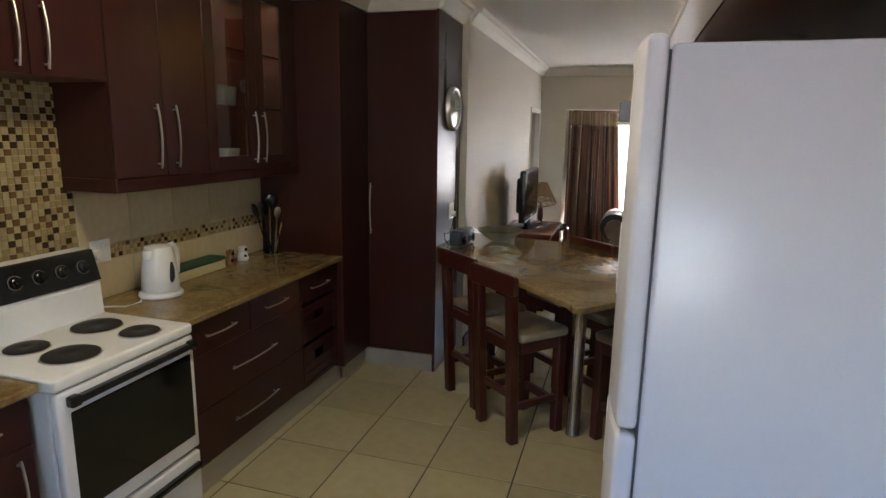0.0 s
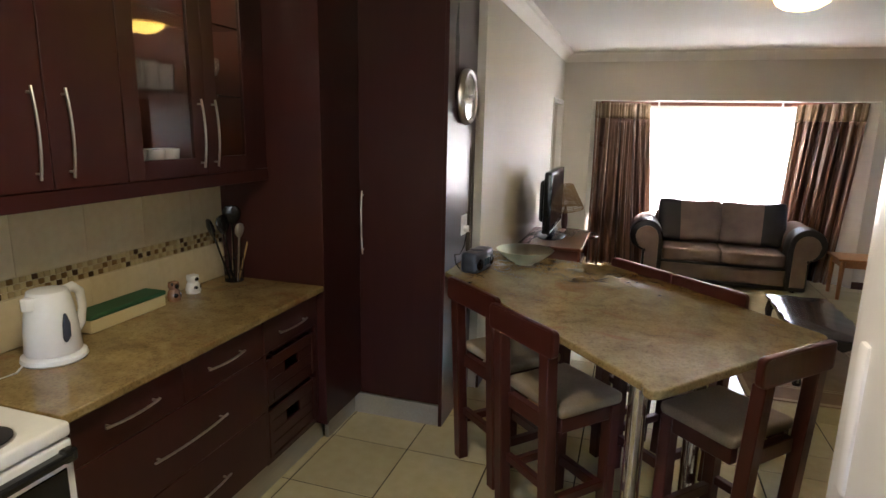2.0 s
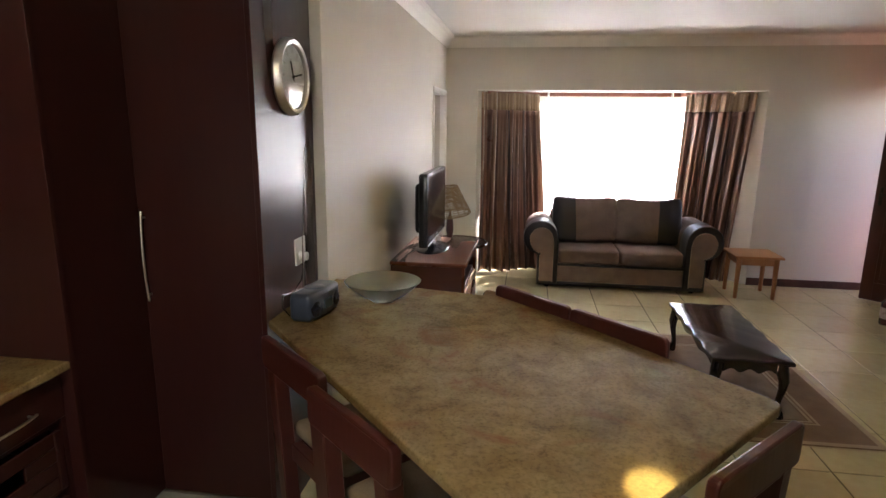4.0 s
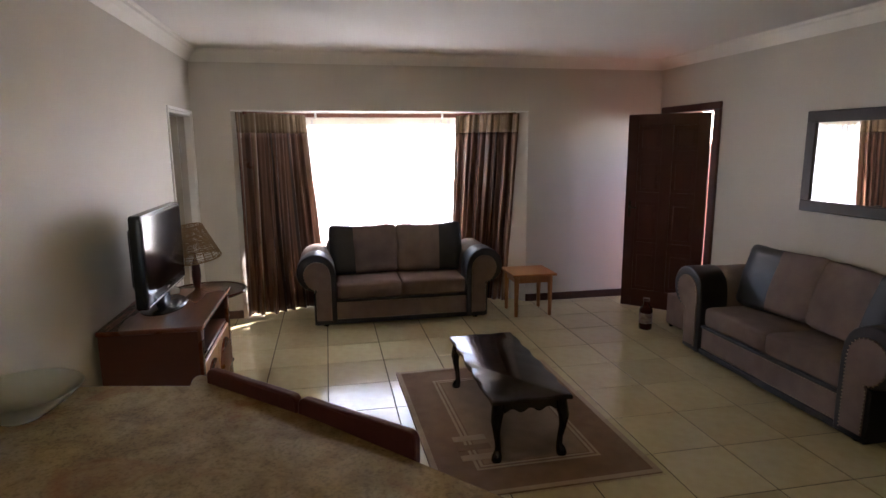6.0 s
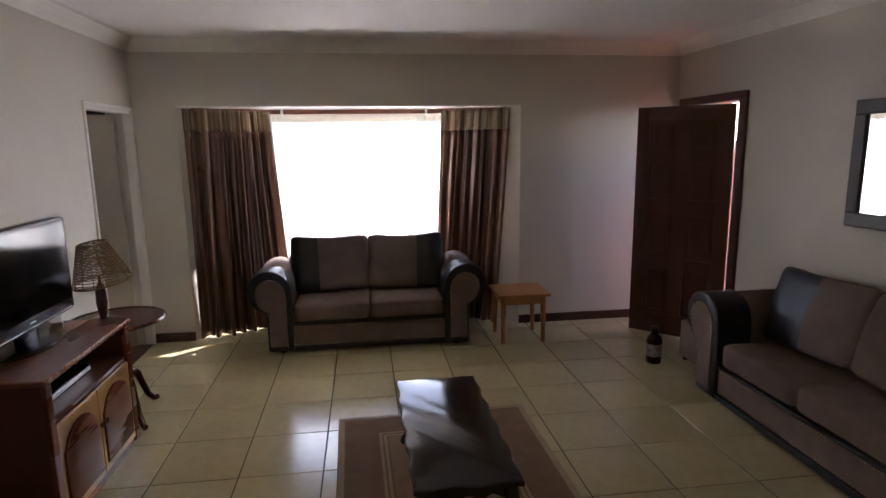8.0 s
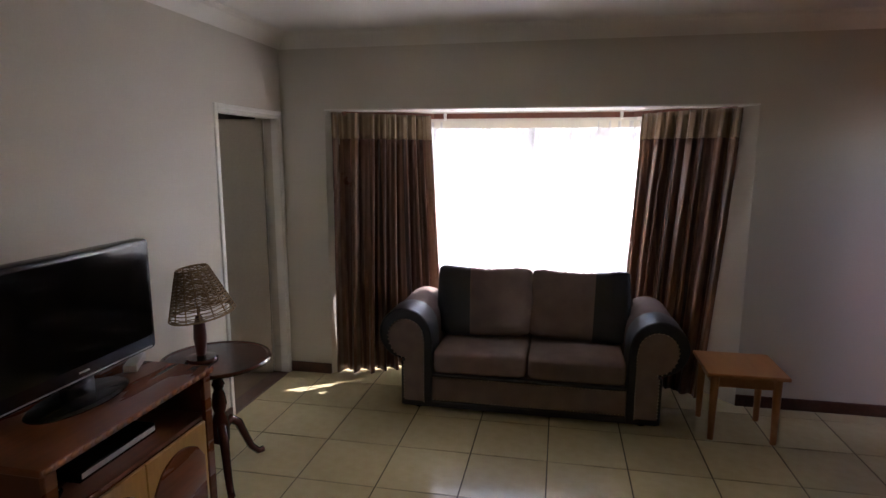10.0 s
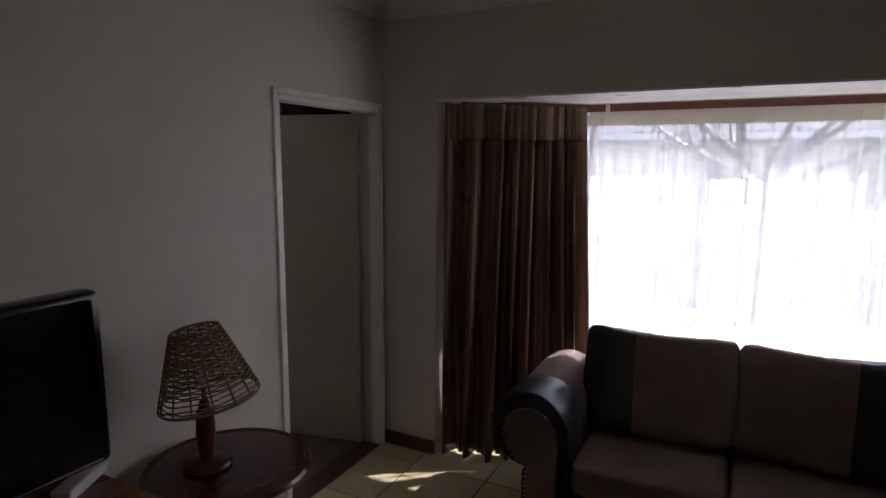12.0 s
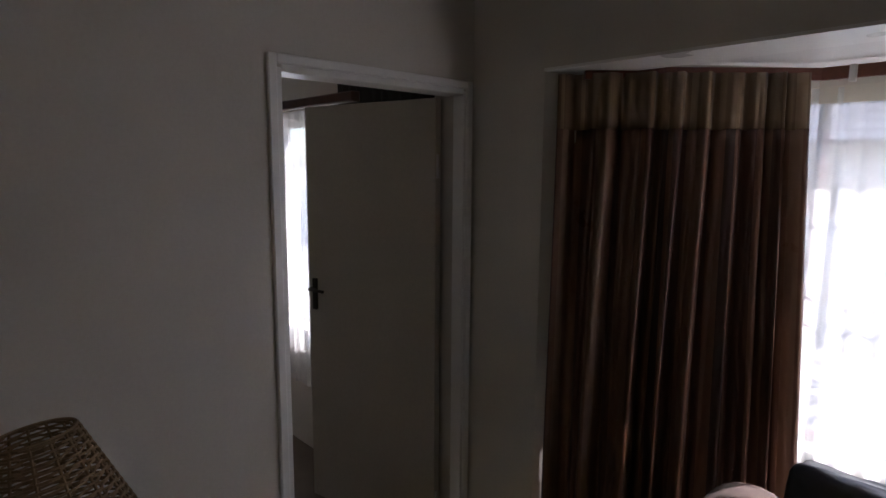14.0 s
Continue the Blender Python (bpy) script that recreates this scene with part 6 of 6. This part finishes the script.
part("stem", lathe([(0.022, 0.026), (0.026, 0.05), (0.034, 0.12), (0.030, 0.20), (0.020, 0.225), (0.018, 0.24), (0.008, 0.25), (0.008, 0.33), (0.0, 0.33)], 20), M_STAIN, lp, "turned dark stem", True)
part("bulb_holder", lathe([(0.017, 0.30), (0.018, 0.35), (0.0, 0.352)], 14), M_TRIMW, lp, "", True)
M_CANE = mat("woven_cane", (0.30, 0.20, 0.095), (0.17, 0.105, 0.05), rough=0.75, scale=20, fine=150, bump=0.3, mix=1.3)
def hoop(r, z):
    return lathe([(r - 0.003, z), (r, z - 0.004), (r + 0.003, z), (r, z + 0.004), (r - 0.003, z)], 40)


sh = part("shade", hoop(0.170, 0.252), M_CANE, lp, "open woven cane shade sitting askew", True)
sh.matrix_basis = Matrix.Translation((0, 0, 0.38)) @ Matrix.Rotation(radians(-9), 4, Vector((-0.616, 0.788, 0))) @ Matrix.Translation((0, 0, -0.38))
part("top_hoop", hoop(0.082, 0.502), M_CANE, sh, "", True)
rc = random.Random(9)
NR = 15
strips = bmesh.new()
for k in range(30):
    f = (k + 0.5) / 30
    if 0.06 < f < 0.24 and k % 2:
        continue
    r, z = 0.170 - 0.088 * f, 0.252 + 0.25 * f
    seg = 60
    hh = 0.0024
    prev = None
    first = None
    for i in range(seg):
        a = 2 * math.pi * i / seg
        wob = 0.0035 * (1 if ((i * NR // seg) + k) % 2 else -1)
        rr = r + wob
        dz = rc.uniform(-0.0008, 0.0008)
        pair = [strips.verts.new((rr * math.cos(a), rr * math.sin(a), z + dz + s * hh)) for s in (-1, 1)]
        if prev:
            strips.faces.new((prev[0], pair[0], pair[1], prev[1]))
        else:
            first = pair
        prev = pair
    strips.faces.new((prev[0], first[0], first[1], prev[1]))
wv = part("cane_weave", strips, M_CANE, sh)
so = wv.modifiers.new("thickness", "SOLIDIFY")
so.thickness = 0.003
for k in range(NR):
    a = 2 * math.pi * (k + 0.5) / NR
    part("rib", tube([(0.170 * math.cos(a), 0.170 * math.sin(a), 0.252), (0.082 * math.cos(a), 0.082 * math.sin(a), 0.502)], 0.0035, 6), M_CANE, sh)

# ceiling lamp over the living room
cl = thing("ceiling_lamp", pose(1.90, 6.08, CEIL), "round yellow glass ceiling lamp, switched on", "ceiling lamp")
part("base", lathe([(0.0, 0.0), (0.135, 0.0), (0.135, -0.018), (0.0, -0.018)], 36), M_BRASS, cl, "", True)
part("bowl", lathe([(0.175, -0.014), (0.178, -0.02), (0.16, -0.05), (0.11, -0.082), (0.05, -0.096), (0.0, -0.099)], 40), plain("lit_yellow_glass", (1.0, 0.62, 0.12), 0.3, 0.0, 0.45), cl, "lit yellow glass bowl", True)
kl = thing("ceiling_lamp", pose(0.35, 2.0, CEIL), "round yellow glass ceiling lamp in the kitchen", "ceiling lamp")
part("base", lathe([(0.0, 0.0), (0.135, 0.0), (0.135, -0.018), (0.0, -0.018)], 36), M_BRASS, kl, "", True)
part("bowl", lathe([(0.175, -0.014), (0.178, -0.02), (0.16, -0.05), (0.11, -0.082), (0.05, -0.096), (0.0, -0.099)], 40), plain("lit_kitchen_glass", (1.0, 0.87, 0.56), 0.3, 0.0, 2.0), kl, "lit yellow glass bowl", True)

# net over the bay's side lights
for a, b, nf, sd in (((0.715, 9.38), (1.00, 9.725), 5, 31), ((2.76, 9.725), (3.20, 9.20), 7, 32)):
    part("drop", cloth([a, b], [a, b], 0.03, 2.04, nf, 0.014, rows=10, per=8, wander=0.004, seed=sd), M_SHEER, net)

# ---- tiles ----
floor_ob = bpy.data.objects["floor"]
tile_cache = {}


def tile_mesh(w, d):
    key = (round(w, 3), round(d, 3))
    if key not in tile_cache:
        bm = one_box((0, 0, -0.006), (w, d, 0.0))
        es = [e for e in bm.edges if min(v.co.z for v in e.verts) > -0.001]
        bmesh.ops.bevel(bm, geom=es, offset=0.0018, segments=1, affect="EDGES")
        tile_cache[key] = mesh_of("tile", bm, M_TILE)
    return tile_cache[key]


GAP = 0.0065
YS = TYK + 2 * PITCH
AREAS = [(KW, 0.0, -1.2, YS, TYK), (KW, 0.0, YS, 4.95, TY), (0.0, 2.02, -1.2, YS, TYK), (0.0, 2.02, YS, 9.22, TY), (2.02, EAST, 2.5, 9.22, TY)]
for ax0, ax1, ay0, ay1, ty in AREAS:
    ix0, ix1 = math.floor((ax0 - TX) / PITCH), math.ceil((ax1 - TX) / PITCH)
    iy0, iy1 = math.floor((ay0 - ty) / PITCH), math.ceil((ay1 - ty) / PITCH)
    for i in range(ix0, ix1):
        for j in range(iy0, iy1):
            xa, xb = TX + i * PITCH + GAP / 2, TX + (i + 1) * PITCH - GAP / 2
            ya, yb = ty + j * PITCH + GAP / 2, ty + (j + 1) * PITCH - GAP / 2
            if xa < 0.0 and ax0 == 0.0 and xb > 0.0:
                if yb <= 4.95:
                    continue
                xa, ya = 0.0, max(ya, 4.95)
            elif xa < ax0 and ax0 != KW:
                continue
            if xa >= ax1:
                continue
            hi_x = EAST if ax1 == EAST else (xb if ax1 != EAST else ax1)
            if ax1 == 2.02 and ya < 2.4 and xb > 2.02:
                hi_x = 2.02
            xa, xb = max(xa, ax0), min(xb, hi_x)
            ya, yb = max(ya, ay0 + (GAP / 2 if ay0 == YS else 0)), min(yb, ay1)
            if xb - xa < 0.02 or yb - ya < 0.02:
                continue
            t = new("tile", tile_mesh(xb - xa, yb - ya))
            t.parent = floor_ob
            t.location = (xa, ya, 0.0)

# kitchen wall tiles and mosaic
splash = setting("wall_splashback", boxes(((KW + 0.0005, 1.79, 0.90), (KW + 0.003, 3.944, 1.93))), mat("pale_grout", (0.50, 0.41, 0.265), (0.43, 0.35, 0.225), rough=0.9, scale=12, fine=120), "cream tiled splashback with brown mosaic", "splashback")
M_MOS = [mat("mosaic_" + n, c, tuple(v * 0.8 for v in c), rough=0.15, scale=30, fine=120, bump=0.02) for n, c in
         (("cream", (0.44, 0.35, 0.19)), ("sand", (0.36, 0.27, 0.135)), ("amber", (0.16, 0.092, 0.036)), ("dark", (0.058, 0.032, 0.017)))]
mos_me = []
band_me = []
P = 0.0285
PB = 0.0236
for m in M_MOS:
    bm = one_box((0, 0.0012, 0.0012), (0.005, P - 0.0012, P - 0.0012), 0.0008)
    mos_me.append(mesh_of("mosaic_tile", bm, m))
    band_me.append(mesh_of("mosaic_tile", one_box((0, 0.0012, 0.0012), (0.005, PB - 0.0012, PB - 0.0012), 0.0008), m))
rm = random.Random(17)


def pick(flip):
    r = rm.random() * 0.55 + (0.45 if flip else 0.0)
    return 0 if r < 0.34 else 1 if r < 0.60 else 2 if r < 0.83 else 3


def mosaic(y0, z0, ny, nz, own, meshes, P):
    count = 0
    rest = [bmesh.new() for _ in mos_me]
    for k in range(nz):
        for i in range(ny - 1, -1, -1):
            c = pick((i + k) % 2 == 0 and rm.random() < 0.85)
            p = (KW + 0.003, y0 + i * P, z0 + k * P)
            if count < own:
                t = new("mosaic_tile", meshes[c])
                t.parent = splash
                t.location = p
                count += 1
            else:
                box(rest[c], (p[0], p[1] + 0.0012, p[2] + 0.0012), (p[0] + 0.005, p[1] + P - 0.0012, p[2] + P - 0.0012))
    for c, bm in enumerate(rest):
        if len(bm.verts):
            ob = part("mosaic_field", bm, M_MOS[c], splash)
            ob["kind"] = "stuff"
        else:
            bm.free()


mosaic(1.7955, 1.02, 25, 32, 138, mos_me, P)
mosaic(2.682, 1.111, 53, 3, 159, band_me, PB)
for zl, zh in ((0.924, 1.108), (1.185, 1.458)):
    y = 2.512
    while y < 3.93:
        b = min(y + 0.30, 3.943)
        t = new("wall_tile", mesh_of("wall_tile", one_box((0, 0.001, 0.001), (0.006, b - y - 0.001, zh - zl - 0.001), 0.001), M_WTILE))
        t.parent = splash
        t.location = (KW + 0.0031, y, zl)
        y = b
t = new("wall_tile", mesh_of("wall_tile", one_box((0, 0.001, 0.001), (0.006, 0.167, 0.075), 0.001), M_WTILE))
t.parent = splash
t.location = (KW + 0.0031, 2.512, 1.109)
